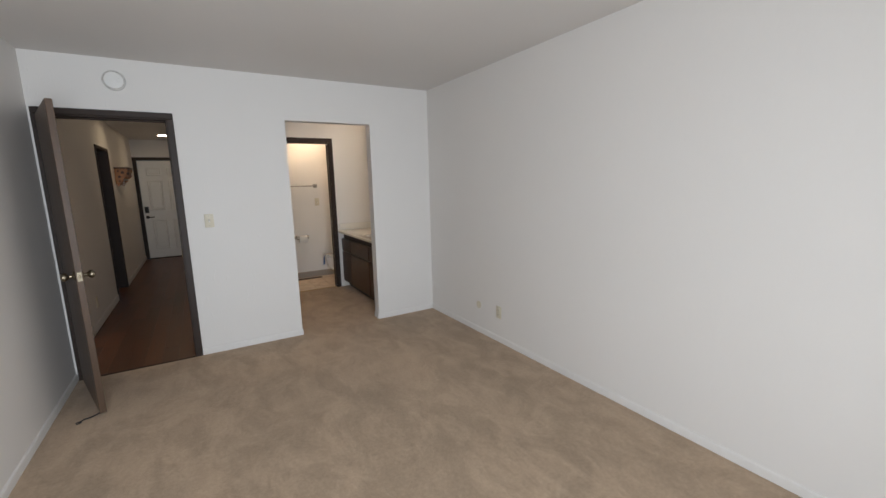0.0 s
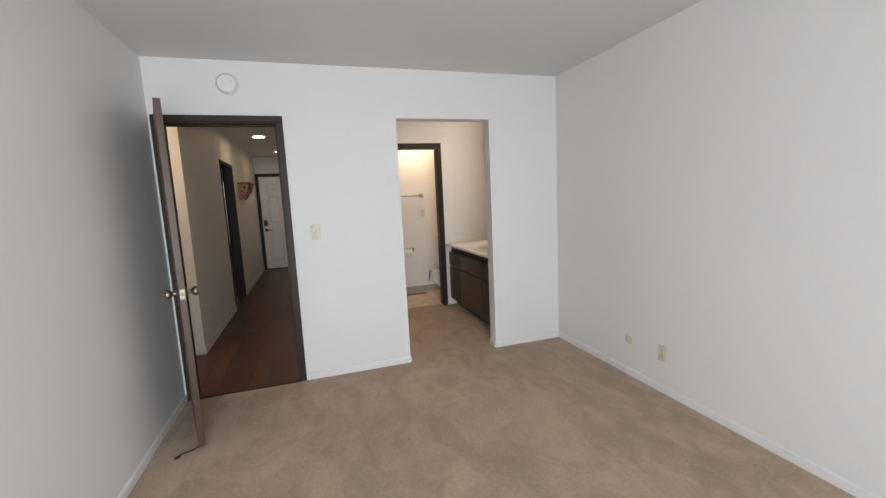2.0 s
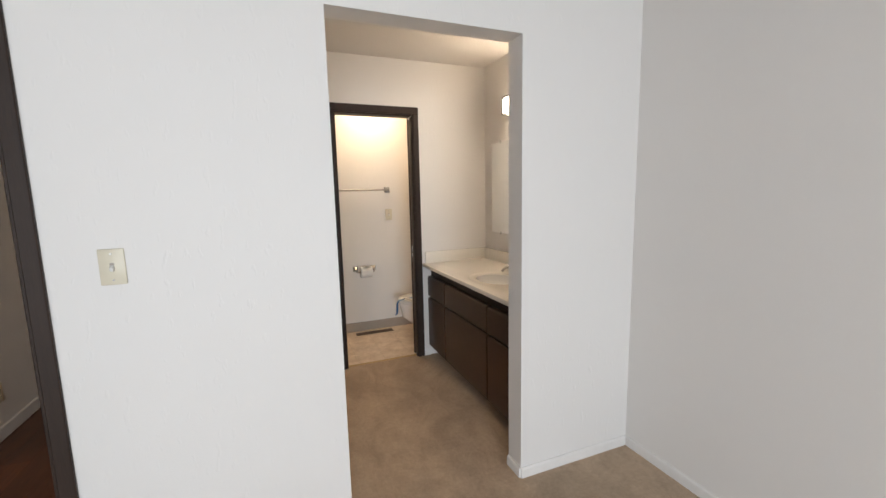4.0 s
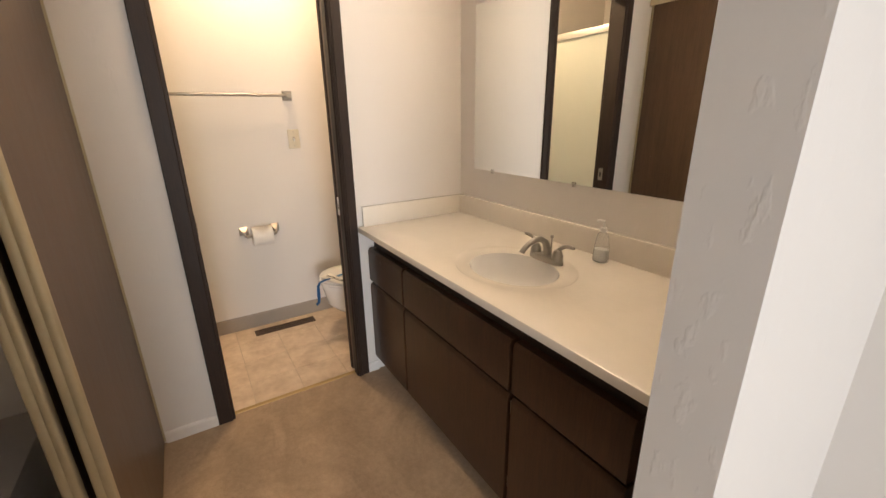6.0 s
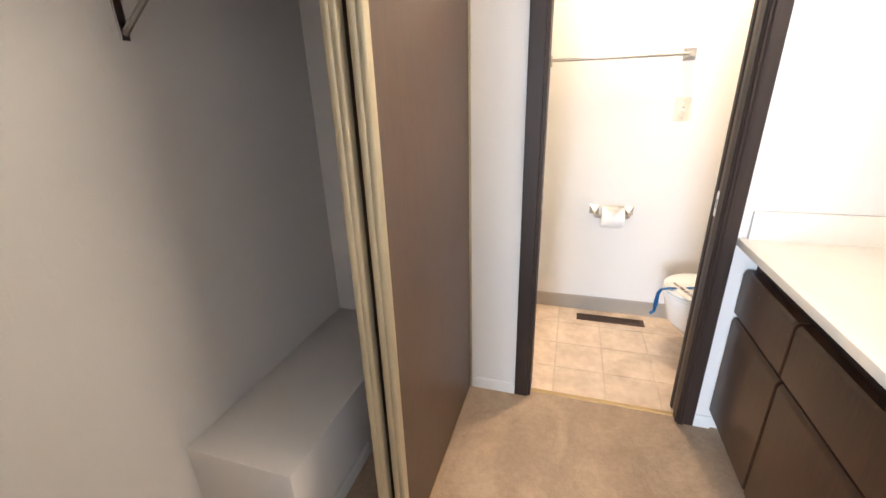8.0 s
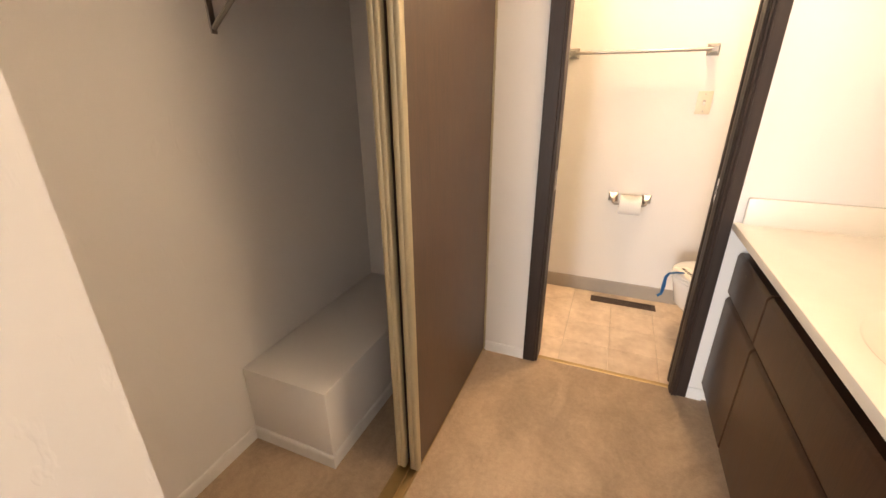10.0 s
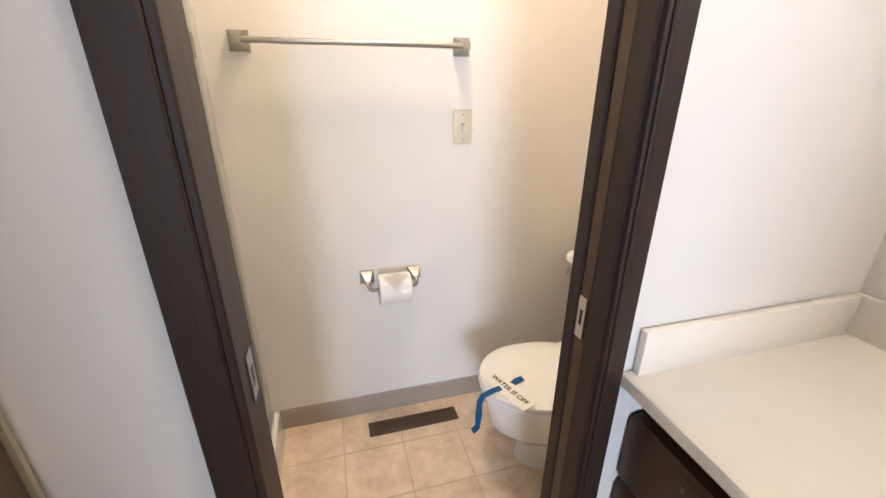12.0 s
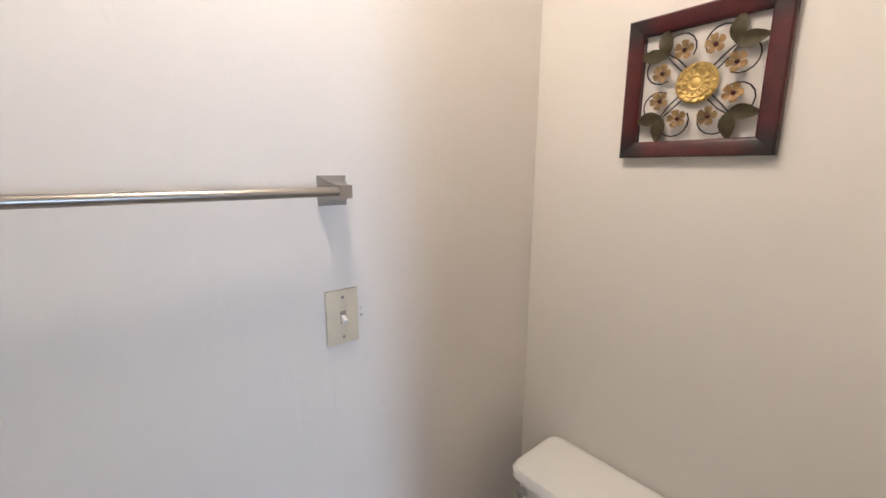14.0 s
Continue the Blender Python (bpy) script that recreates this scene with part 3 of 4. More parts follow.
for y0, y1 in ((1.292, 1.655), (0.597, 1.276), (0.200, 0.580)):
    front("drawer_front", y0, y1, 0.535, 0.708)
for y0, y1 in ((1.292, 1.655), (0.597, 1.276), (0.200, 0.580)):
    front("cabinet_door", y0, y1, 0.09, 0.520)
for z in (0.16, 0.45):
    part("hinge", box(VX - 0.012, VX - 0.003, 0.584, 0.592, z, z + 0.05, 0.001, 1), NICKEL, cabinet, "small steel hinge")

# counter with its integral oval bowl
BASIN = plain("white_gelcoat_basin", (0.86, 0.85, 0.83), 0.16, vary=0.02, scale=8, coat=0.4)
BX, BY = -0.325, 0.838
AX, AY = 0.196, 0.234      # raised oval lip
IX, IY = 0.140, 0.176      # bowl
counter = thing("vanity_counter", pose(0, 0, 0), "cream cultured-marble vanity counter with an integral oval basin", "countertop")
K = 64


def oval(cx, cy, a, b, z):
    return [(cx + a * math.cos(2 * math.pi * i / K), cy + b * math.sin(2 * math.pi * i / K), z) for i in range(K)]


def rect_ring(x0, x1, y0, y1, z):
    """K points round a rectangle, in step with those of the oval."""
    out = []
    for i in range(K):
        c, s = math.cos(2 * math.pi * i / K), math.sin(2 * math.pi * i / K)
        t = min((x1 - BX) / c if c > 1e-6 else (x0 - BX) / c if c < -1e-6 else 9, (y1 - BY) / s if s > 1e-6 else (y0 - BY) / s if s < -1e-6 else 9)
        out.append((BX + c * t, BY + s * t, z))
    for cx, cy in ((x0, y0), (x0, y1), (x1, y0), (x1, y1)):
        i = min(range(K), key=lambda k: (out[k][0] - cx) ** 2 + (out[k][1] - cy) ** 2)
        out[i] = (cx, cy, z)
    return out


F = -0.592
bowl = []
for f, dz in ((1.0, -0.010), (0.975, -0.024), (0.93, -0.050), (0.84, -0.085), (0.68, -0.115), (0.45, -0.134), (0.2, -0.141), (0.09, -0.142)):
    bowl.append(oval(BX - 0.005, BY, IX * f, IY * f, CT + dz))
rings = [rect_ring(F + 0.02, MIRROR_X - 0.021, V0, V1 - 0.0, CT - 0.032), rect_ring(F, MIRROR_X - 0.021, V0, V1, CT - 0.026), rect_ring(F, MIRROR_X - 0.021, V0, V1, CT - 0.007),
         rect_ring(F + 0.002, MIRROR_X - 0.021, V0, V1, CT - 0.002), rect_ring(F + 0.008, MIRROR_X - 0.021, V0, V1, CT),
         oval(BX, BY, AX + 0.004, AY + 0.004, CT), oval(BX, BY, AX, AY, CT - 0.002), oval(BX, BY, AX - 0.008, AY - 0.008, CT - 0.008), oval(BX - 0.005, BY, IX + 0.012, IY + 0.012, CT - 0.008)] + bowl
bm = bmesh.new()
rows = [[bm.verts.new(q) for q in r] for r in rings]
for a, b in zip(rows, rows[1:]):
    for i in range(K):
        bm.faces.new((a[i], a[(i + 1) % K], b[(i + 1) % K], b[i]))
bm.faces.new(rows[-1])
for f in bm.faces:
    if all((q.co.x - BX + 0.005) ** 2 / (IX + 0.002) ** 2 + (q.co.y - BY) ** 2 / (IY + 0.002) ** 2 < 1.0 for q in f.verts):
        f.material_index = 1
top = part("counter_top", bm, MARBLE, counter, "", 40)
top.data.materials.append(BASIN)
part("drain", moved(lathe([(0.022, 0.0), (0.021, 0.003), (0.014, 0.0035), (0.012, 0.001)], 24), Matrix.Translation((BX - 0.005, BY, CT - 0.1425))), NICKEL, counter, "metal drain ring")
part("backsplash", box(MIRROR_X - 0.021, MIRROR_X - 0.001, V0, V1, CT - 0.03, 0.918, 0.004, 2), MARBLE, counter)
part("side_splash", box(F + 0.025, MIRROR_X - 0.0215, V1 - 0.018, V1, CT - 0.004, 0.918, 0.004, 2), MARBLE, counter)

# faucet
faucet = thing("basin_faucet", pose(-0.178, 0.825, CT - 0.0075) @ Matrix.Diagonal((1.0, 1.03, 0.92, 1)), "brushed nickel two-handle basin faucet with an arched spout", "faucet")
ring0 = [(0.027 * math.cos(a) * 1.0, 0.078 * math.sin(a)) for a in [2 * math.pi * i / 32 for i in range(32)]]
part("base", loft([[(x * s, y * s, z) for x, y in ring0] for s, z in ((1.0, 0.0), (1.0, 0.012), (0.95, 0.019), (0.86, 0.024))]), NICKEL, faucet)
part("spout", tube([(0.004, 0, 0.015), (0.002, 0, 0.05), (-0.010, 0, 0.078), (-0.035, 0, 0.095), (-0.065, 0, 0.096), (-0.095, 0, 0.084), (-0.118, 0, 0.066), (-0.124, 0, 0.056)], 0.0108, 16,
                   (1.5, 1.3, 1.15, 1.05, 1.0, 0.95, 0.92, 0.95)), NICKEL, faucet)
for s in (1, -1):
    hub = part("handle_hub", moved(lathe([(0.020, 0.018), (0.020, 0.034), (0.017, 0.045), (0.013, 0.056), (0.007, 0.060)], 20), Matrix.Translation((0, 0.052 * s, 0))), NICKEL, faucet)
    part("lever", tube([(0.0, 0.050 * s, 0.048), (0.004, 0.060 * s, 0.066), (0.006, 0.078 * s, 0.078), (0.006, 0.100 * s, 0.082), (0.005, 0.116 * s, 0.081)], 0.008, 12, (1.2, 1.0, 0.9, 0.95, 0.7)), NICKEL, hub)
rod = part("lift_rod", moved(lathe([(0.0025, 0.02), (0.0025, 0.085), (0.006, 0.09), (0.0065, 0.098), (0.003, 0.102)], 12), Matrix.Translation((0.024, 0, 0))), NICKEL, faucet)

# soap dispenser
CLEAR = glass_mat("clear_soap_plastic", (0.96, 0.96, 0.95), 0.25, 0.85)
CLEAR.node_tree.nodes["Principled BSDF"].inputs["IOR"].default_value = 1.08
soap = thing("soap_dispenser", pose(-0.042, 0.692, CT) @ Matrix.Diagonal((0.72, 0.72, 0.85, 1)), "clear plastic pump bottle of soap by the backsplash", "soap dispenser")
sq = [(math.copysign(abs(math.cos(a)) ** 0.7, math.cos(a)), math.copysign(abs(math.sin(a)) ** 0.7, math.sin(a))) for a in [2 * math.pi * i / 28 for i in range(28)]]
part("bottle", loft([[(x * r * 0.8, y * r, z) for x, y in sq] for r, z in ((0.034, 0.0), (0.037, 0.004), (0.036, 0.05), (0.031, 0.09), (0.024, 0.118), (0.015, 0.126), (0.014, 0.136))]), CLEAR, soap)
part("soap_fill", loft([[(x * r * 0.76, y * r * 0.95, z) for x, y in sq] for r, z in ((0.033, 0.004), (0.035, 0.03), (0.034, 0.055))]),
     glass_mat("soap_liquid", (0.95, 0.95, 0.94), 0.3, 0.35), soap)
pump = part("pump_collar", lathe([(0.0155, 0.130), (0.0155, 0.147), (0.006, 0.149), (0.005, 0.166)], 20), PLASTIC, soap)
part("pump_head", moved(tube([(0, 0.012, 0.170), (0, -0.004, 0.172), (0, 0.024, 0.1725), (0, 0.040, 0.168)], 0.0065, 10), Matrix.Identity(4)), PLASTIC, pump)

# tissue box
TEAL = plain("tissue_box_teal_print", (0.17, 0.235, 0.235), 0.6, vary=0.1)
tis = thing("tissue_box", pose(-0.128, 0.228, CT, 0, 0, 50), "teal and white patterned cube tissue box", "tissue box")
body = part("carton", box(-0.055, 0.055, -0.055, 0.055, 0.0, 0.124, 0.002, 1), TEAL, tis)
BUFF = plain("tissue_box_buff_board", (0.50, 0.43, 0.33), 0.6, vary=0.1)
for x in (-0.0554, 0.0554):
    part("side_panel", box(x - 0.0006, x + 0.0006, -0.052, 0.052, 0.003, 0.121), BUFF, body, "plain buff side of the carton")
part("top_panel", box(-0.0525, 0.0525, -0.0525, 0.0525, 0.1236, 0.1246), BUFF, body, "plain buff top of the carton")
for row in range(17):
    z = 0.0065 + row * 0.0070
    for y in (-0.0552, 0.0552):
        runs = [-0.0485 + k * 0.0115 + (0.0 if row % 2 else 0.0055) for k in range(9)]
        part("print_row", boxes(*[(u - 0.0045, u + 0.0045, y - 0.0004, y + 0.0004, z - 0.0019, z + 0.0019) for u in runs if u < 0.05]), PAPER, body, "row of pale printed dashes", 0)
part("opening", moved(lathe([(0.038, 0.1247), (0.038, 0.1252)], 28), Matrix.Scale(0.7, 4, (1, 0, 0))), BLACK, tis)
part("tissue", loft([[(0.014 * math.cos(a) * r, 0.02 * math.sin(a) * r + 0.004 * math.sin(3 * a + z * 90), z) for a in [2 * math.pi * i / 14 for i in range(14)]] for r, z in ((1.2, 0.1253), (1.3, 0.130), (0.9, 0.136), (0.4, 0.140))]), PAPER, tis)

# mirror
mirror = thing("vanity_mirror", pose(MIRROR_X, 0, 0), "frameless wall mirror held by clear clips above the vanity", "mirror")
part("glass", box(-0.006, -0.001, 0.24, 1.535, 1.067, 1.812, 0.001, 1), MIRROR, mirror)
for z, s in ((1.067, -1), (1.812, 1)):
    for y in (0.395, 0.886, 1.388):
        clip = part("clip", box(-0.011, -0.0005, y - 0.008, y + 0.008, z - 0.010, z + 0.010, 0.002, 1), CLEAR, mirror, "small clear plastic clip")
        part("screw", moved(lathe([(0.0035, -0.013), (0.0035, -0.010)], 10, "x"), Matrix.Translation((0, y, z + s * 0.005))), NICKEL, clip)

# light bar above the mirror
bar = thing("vanity_light", pose(MIRROR_X, 0.886, 2.052), "lit white vanity light bar with dark metal edges over the mirror", "wall lamp")
part("backplate", box(-0.012, -0.0005, -0.345, 0.345, -0.07, 0.07, 0.002, 1), NICKEL, bar)
part("diffuser", box(-0.082, -0.012, -0.336, 0.336, -0.058, 0.058, 0.01, 3), glow("vanity_diffuser", (1.0, 0.81, 0.60), 16.5), bar, "glowing white diffuser")
for s in (1, -1):
    part("end_cap", box(-0.086, -0.012, s * 0.336, s * 0.345, -0.066, 0.066, 0.001, 1), BLACK, bar)
    part("edge_rail", box(-0.086, -0.078, -0.336, 0.336, s * 0.058, s * 0.066, 0.001, 1), BLACK, bar)

# ---------------------------------------------------------------- toilet room
# tiled floor on a grout bed, brass strip at the doorway
floor_tiles = structure("floor_tiles", boxes((SHOWER_X - 0.02, WC_X, WC0 + 0.045, WC_BACK, -0.03, -0.0025)), GROUT, "beige stone-look tile floor with pale joints", "tile floor")
structure("door_threshold", box(P0 - 0.001, P1 + 0.001, WC0 + 0.028, WC0 + 0.05, -0.002, 0.004, 0.0018, 2), BRASS, "narrow brass strip between carpet and tile", "threshold")

# floor register
reg = thing("floor_register", pose(-0.862, 2.453, 0.0), "dark brown slotted metal floor register by the wall", "floor vent")
part("rim", boxes((-0.19, 0.19, -0.036, -0.027, 0.0, 0.005), (-0.19, 0.19, 0.027, 0.036, 0.0, 0.005), (-0.19, -0.165, -0.027, 0.027, 0, 0.005), (0.165, 0.19, -0.027, 0.027, 0, 0.005)), BROWN_METAL, reg)
part("pan", boxes((-0.165, 0.165, -0.027, 0.027, 0.0003, 0.0012)), BLACK, reg)
part("crossbar", box(-0.165, 0.165, -0.003, 0.003, 0.0013, 0.0045), BROWN_METAL, reg)
for k in range(27):
    x = -0.156 + k * 0.012
    for y0 in (-0.0265, 0.0032):
        part("slat", box(x - 0.0035, x + 0.0035, y0, y0 + 0.0232, 0.0013, 0.0042), BROWN_METAL, reg, "", 0)

# towel bar


def square_post(w, base, tip, out, tip_z=0.0):
    """A pyramid flange on the wall narrowing to the tip, looking along -y."""
    a = [(-w, 0, -w), (w, 0, -w), (w, 0, w), (-w, 0, w)]
    rows = [a, [(x, -base, z) for x, _, z in a], [(x * 0.95, -base - 0.003, z * 0.95) for x, _, z in a], [(x * (0.4 + 0.6 * tip / w), -out * 0.38, z * (0.4 + 0.6 * tip / w) + tip_z * 0.4) for x, _, z in a],
            [(x * tip / w, -out * 0.75, z * tip / w + tip_z) for x, _, z in a], [(x * tip / w, -out, z * tip / w + tip_z) for x, _, z in a]]
    return loft(rows)


towel = thing("towel_bar", pose(-0.986, WC_BACK - 0.0005, 1.457), "brushed nickel towel bar with square flared posts", "towel bar")
for x in (-0.338, 0.338):
    part("post", moved(square_post(0.028, 0.005, 0.012, 0.062), Matrix.Translation((x, 0, 0))), NICKEL, towel, "", 20)
part("bar", moved(lathe([(0.0085, -0.335), (0.0085, 0.335)], 20, "x"), Matrix.Translation((0, -0.052, 0))), NICKEL, towel)

# paper holder
holder = thing("toilet_paper_holder", pose(-0.918, WC_BACK - 0.0005, 0.660), "brushed nickel paper holder with square posts", "paper holder")
for s in (-1, 1):
    post = part("post", moved(square_post(0.026, 0.006, 0.008, 0.055, -0.008), Matrix.Translation((s * 0.091, 0, 0))), NICKEL, holder, "", 20)
    part("arm", tube([(s * 0.091, -0.046, -0.006), (s * 0.091, -0.058, -0.011), (s * 0.088, -0.067, -0.020), (s * 0.080, -0.069, -0.026), (s * 0.055, -0.069, -0.026)], 0.0075, 10), NICKEL, post)
part("roller", moved(lathe([(0.0075, -0.062), (0.0075, 0.062)], 14, "x"), Matrix.Translation((0, -0.069, -0.026))), NICKEL, holder)
roll = thing("toilet_paper_roll", pose(-0.914, WC_BACK - 0.0725, 0.634), "white toilet paper roll with a folded point", "toilet paper")
part("paper", lathe([(0.019, -0.058), (0.054, -0.059), (0.057, -0.056), (0.057, 0.056), (0.054, 0.059), (0.019, 0.058)], 40, "x"), PAPER, roll)
part("core", lathe([(0.0205, -0.0585), (0.0205, 0.0585)], 24, "x"), plain("card_core", (0.42, 0.33, 0.24), 0.9), roll)
sheet = bmesh.new()   # the last sheet folded to a point, which stands a little off the roll
pts = []
for i in range(11):
    a = radians(4 + i * 7)
    half = 0.057 - 0.055 * i / 10
    lift = 0.0583 + 0.010 * (i / 10) ** 2
    pts.append([sheet.verts.new((x, -(lift - 0.002 * abs(e)) * math.sin(a), (lift - 0.002 * abs(e)) * math.cos(a))) for e, x in ((-1, -half), (0, 0.004), (1, half))])
for a, b in zip(pts, pts[1:]):
    for k in range(2):
        sheet.faces.new((a[k], a[k + 1], b[k + 1], b[k]))
bmesh.ops.solidify(sheet, geom=sheet.faces[:], thickness=0.0012)
part("folded_point", sheet, PAPER, roll)

# toilet
TC = 2.195
toilet = thing("toilet", pose(0, TC, 0), "cream-white two-piece toilet with its lid down", "toilet")


def rr(x0, x1, hw, r, z, n=6):
    """A rounded rectangle in plan."""
    out = []
    for cx, cy, a0 in ((x1 - r, hw - r, 0), (x0 + r, hw - r, 90), (x0 + r, -hw + r, 180), (x1 - r, -hw + r, 270)):
        for i in range(n):
            a = radians(a0 + 90 * i / (n - 1))
            out.append((cx + r * math.cos(a), cy + r * math.sin(a), z))
    return out


def egg(x0, x1, hw, z, n=40, square=0.0):
    """An egg plan: round at the front x0, flatter at the back x1."""
    out = []
    mid = x0 + (x1 - x0) * 0.45
    for i in range(n):
        a = 2 * math.pi * i / n
        c, s = math.cos(a), math.sin(a)
        if c > 0:
            e = 0.75
            out.append((mid + (x1 - mid) * abs(c) ** e, hw * math.copysign(abs(s) ** e, s) - 0.016, z))
        else:
            out.append((mid + (mid - x0) * c, hw * s - 0.016, z))
    return out


TB = WC_X - 0.012
NEAR = Matrix.Translation((0, -0.009, 0))
part("tank", moved(loft([rr(TB - 0.155, TB, 0.194, 0.03, 0.36), rr(TB - 0.165, TB, 0.209, 0.03, 0.40), rr(TB - 0.178, TB, 0.231, 0.025, 0.60), rr(TB - 0.182, TB, 0.237, 0.025, 0.699)]), NEAR), PORCELAIN, toilet)
part("tank_lid", moved(loft([rr(TB - 0.192, TB + 0.004, 0.247, 0.028, 0.6995), rr(TB - 0.2, TB + 0.005, 0.254, 0.032, 0.704), rr(TB - 0.2, TB + 0.005, 0.254, 0.032, 0.724), rr(TB - 0.194, TB + 0.002, 0.249, 0.032, 0.733), rr(TB - 0.18, TB - 0.01, 0.237, 0.03, 0.737)]), NEAR), PORCELAIN, toilet)
lever = part("flush_lever", tube([(TB - 0.192, 0.205, 0.665), (TB - 0.203, 0.196, 0.664), (TB - 0.207, 0.16, 0.659), (TB - 0.205, 0.135, 0.655)], 0.0075, 12, (0.9, 1.1, 1.1, 0.8)), NICKEL, toilet, "worn chrome flush lever")
part("escutcheon", moved(lathe([(0.013, TB - 0.196), (0.013, TB - 0.180)], 18, "x"), Matrix.Translation((0, 0.205, 0.665))), CHROME, lever)
BF = -0.670
LOW = 0.92   # rim height of an older, low bowl
part("bowl", loft([egg(BF + 0.15, TB - 0.06, 0.105, 0.0), egg(BF + 0.15, TB - 0.06, 0.105, 0.02), egg(BF + 0.165, TB - 0.07, 0.094, 0.09), egg(BF + 0.14, TB - 0.08, 0.102, 0.125), egg(BF + 0.085, TB - 0.09, 0.13, 0.165), egg(BF + 0.035, TB - 0.1, 0.158, 0.215),
                   egg(BF + 0.012, TB - 0.1, 0.174, 0.35 * LOW), egg(BF + 0.004, TB - 0.1, 0.178, 0.375 * LOW), egg(BF + 0.006, TB - 0.1, 0.176, 0.39 * LOW)]), PORCELAIN, toilet)
part("bowl_deck", loft([rr(TB - 0.24, TB - 0.005, 0.12, 0.03, 0.26), rr(TB - 0.25, TB - 0.004, 0.165, 0.03, 0.335), rr(TB - 0.25, TB - 0.004, 0.165, 0.03, 0.3605)]), PORCELAIN, toilet)
part("seat", loft([egg(BF + 0.004, TB - 0.2, 0.177, 0.3915 * LOW), egg(BF - 0.002, TB - 0.198, 0.181, 0.396 * LOW), egg(BF - 0.002, TB - 0.198, 0.181, 0.405 * LOW), egg(BF + 0.004, TB - 0.2, 0.177, 0.409 * LOW)]), PORCELAIN, toilet)
lid = part("seat_lid", loft([egg(BF + 0.006, TB - 0.2, 0.176, 0.4115 * LOW), egg(BF + 0.0, TB - 0.198, 0.180, 0.416 * LOW), egg(BF + 0.002, TB - 0.199, 0.178, 0.423 * LOW), egg(BF + 0.03, TB - 0.21, 0.16, 0.429 * LOW), egg(BF + 0.09, TB - 0.25, 0.11, 0.431 * LOW)]), PORCELAIN, toilet)
for s in (-1, 1):
    part("seat_hinge", box(TB - 0.215, TB - 0.175, s * 0.075 - 0.014, s * 0.075 + 0.014, 0.361, 0.392, 0.006, 2), PORCELAIN, toilet)
    part("bolt_cap", moved(lathe([(0.016, 0.0), (0.015, 0.012), (0.006, 0.02)], 16), Matrix.Translation((-0.30, s * 0.112, 0.0))), PORCELAIN, toilet)

# notice taped over the lid
TAPE = plain("blue_masking_tape", (0.03, 0.19, 0.46), 0.7, vary=0.1)
NOTE = plain("white_notice_paper", (0.85, 0.83, 0.79), 0.8, vary=0.03)
INK = plain("black_ink", (0.02, 0.02, 0.02), 0.8)
note = thing("paper_notice", pose(-0.597, 2.115, 0.3975, 0, 0, -70), "white paper strip reading WATER IS OFF taped across the toilet lid", "notice")
part("strip", box(-0.097, 0.097, -0.036, 0.036, 0, 0.0008), NOTE, note)
txt = bpy.data.curves.new("words", "FONT")
txt.body, txt.size, txt.align_x, txt.align_y = "WATER IS OFF", 0.0255, "CENTER", "CENTER"
txt.extrude = 0.0002
txt.offset = 0.0006
words = new("words", txt)
bpy.context.view_layer.update()
me = bpy.data.meshes.new_from_object(words)
bpy.data.objects.remove(words)
me.materials.append(INK)
words = new("words", me)
words.parent = note
words.matrix_local = pose(0, 0, 0.0014)
words["label"] = "black capital letters"


def tape(name, path, w, label):
    root = thing(name, pose(0, 0, 0), label, "tape")
    pts = [Vector(q) for q in path]
    rows = []
    for i, q in enumerate(pts):
        d = (pts[min(i + 1, len(pts) - 1)] - pts[max(i - 1, 0)])
        side = Vector((0, 0, 1)).cross(d)
        side = side.normalized() if side.length > 1e-4 else Vector((0.45, 0.9, 0))
        rows.append([q - side * w / 2, q + side * w / 2])
    b = bmesh.new()
    vs = [[b.verts.new(v) for v in r] for r in rows]
    for r, s in zip(vs, vs[1:]):
        b.faces.new((r[0], r[1], s[1], s[0]))
    bmesh.ops.solidify(b, geom=b.faces[:], thickness=0.0012)
    part("strip", b, TAPE, root)
    return root


tape("masking_tape", [(-0.622, 2.128, 0.3995), (-0.655, 2.122, 0.399), (-0.690, 2.116, 0.392), (-0.703, 2.112, 0.37), (-0.706, 2.108, 0.32), (-0.710, 2.104, 0.275), (-0.728, 2.100, 0.262)], 0.023, "torn blue masking tape hanging over the bowl's rim")
tape("masking_tape", [(-0.575, 2.135, 0.3995), (-0.555, 2.148, 0.400), (-0.53, 2.152, 0.401)], 0.024, "short piece of blue masking tape on the toilet lid")

# shower: frosted sliding door in a metal frame on a low white curb
FROST = glass_mat("frosted_green_glass", (0.84, 0.89, 0.82), 0.5, 0.28)
ALU = plain("bright_aluminium", (0.70, 0.70, 0.68), 0.42, 1.0, vary=0.05)
structure("shower_curb", box(SHOWER_X - 0.09, SHOWER_X, WC1 + 0.001, WC_BACK - 0.001, -0.003, 0.10, 0.012, 3), PORCELAIN, "low white shower curb", "shower curb")
structure("shower_floor", boxes((CLOSET_BACK, SHOWER_X - 0.09, WC1, WC_BACK, -0.03, 0.03)), PORCELAIN, "white shower pan", "shower pan")
shower = thing("shower_door", pose(SHOWER_X - 0.045, WC1, 0.1), "frosted glass shower door in a bright metal frame", "shower door")
SW = WC_BACK - WC1
part("wall_channel", box(-0.018, 0.018, SW - 0.050, SW - 0.001, 0.0, 1.78, 0.003, 1), ALU, shower)
part("wall_channel", box(-0.018, 0.018, 0.001, 0.028, 0.0, 1.78, 0.003, 1), ALU, shower)
part("head_rail", box(-0.03, 0.03, 0.001, SW - 0.001, 1.78, 1.83, 0.004, 2), ALU, shower)
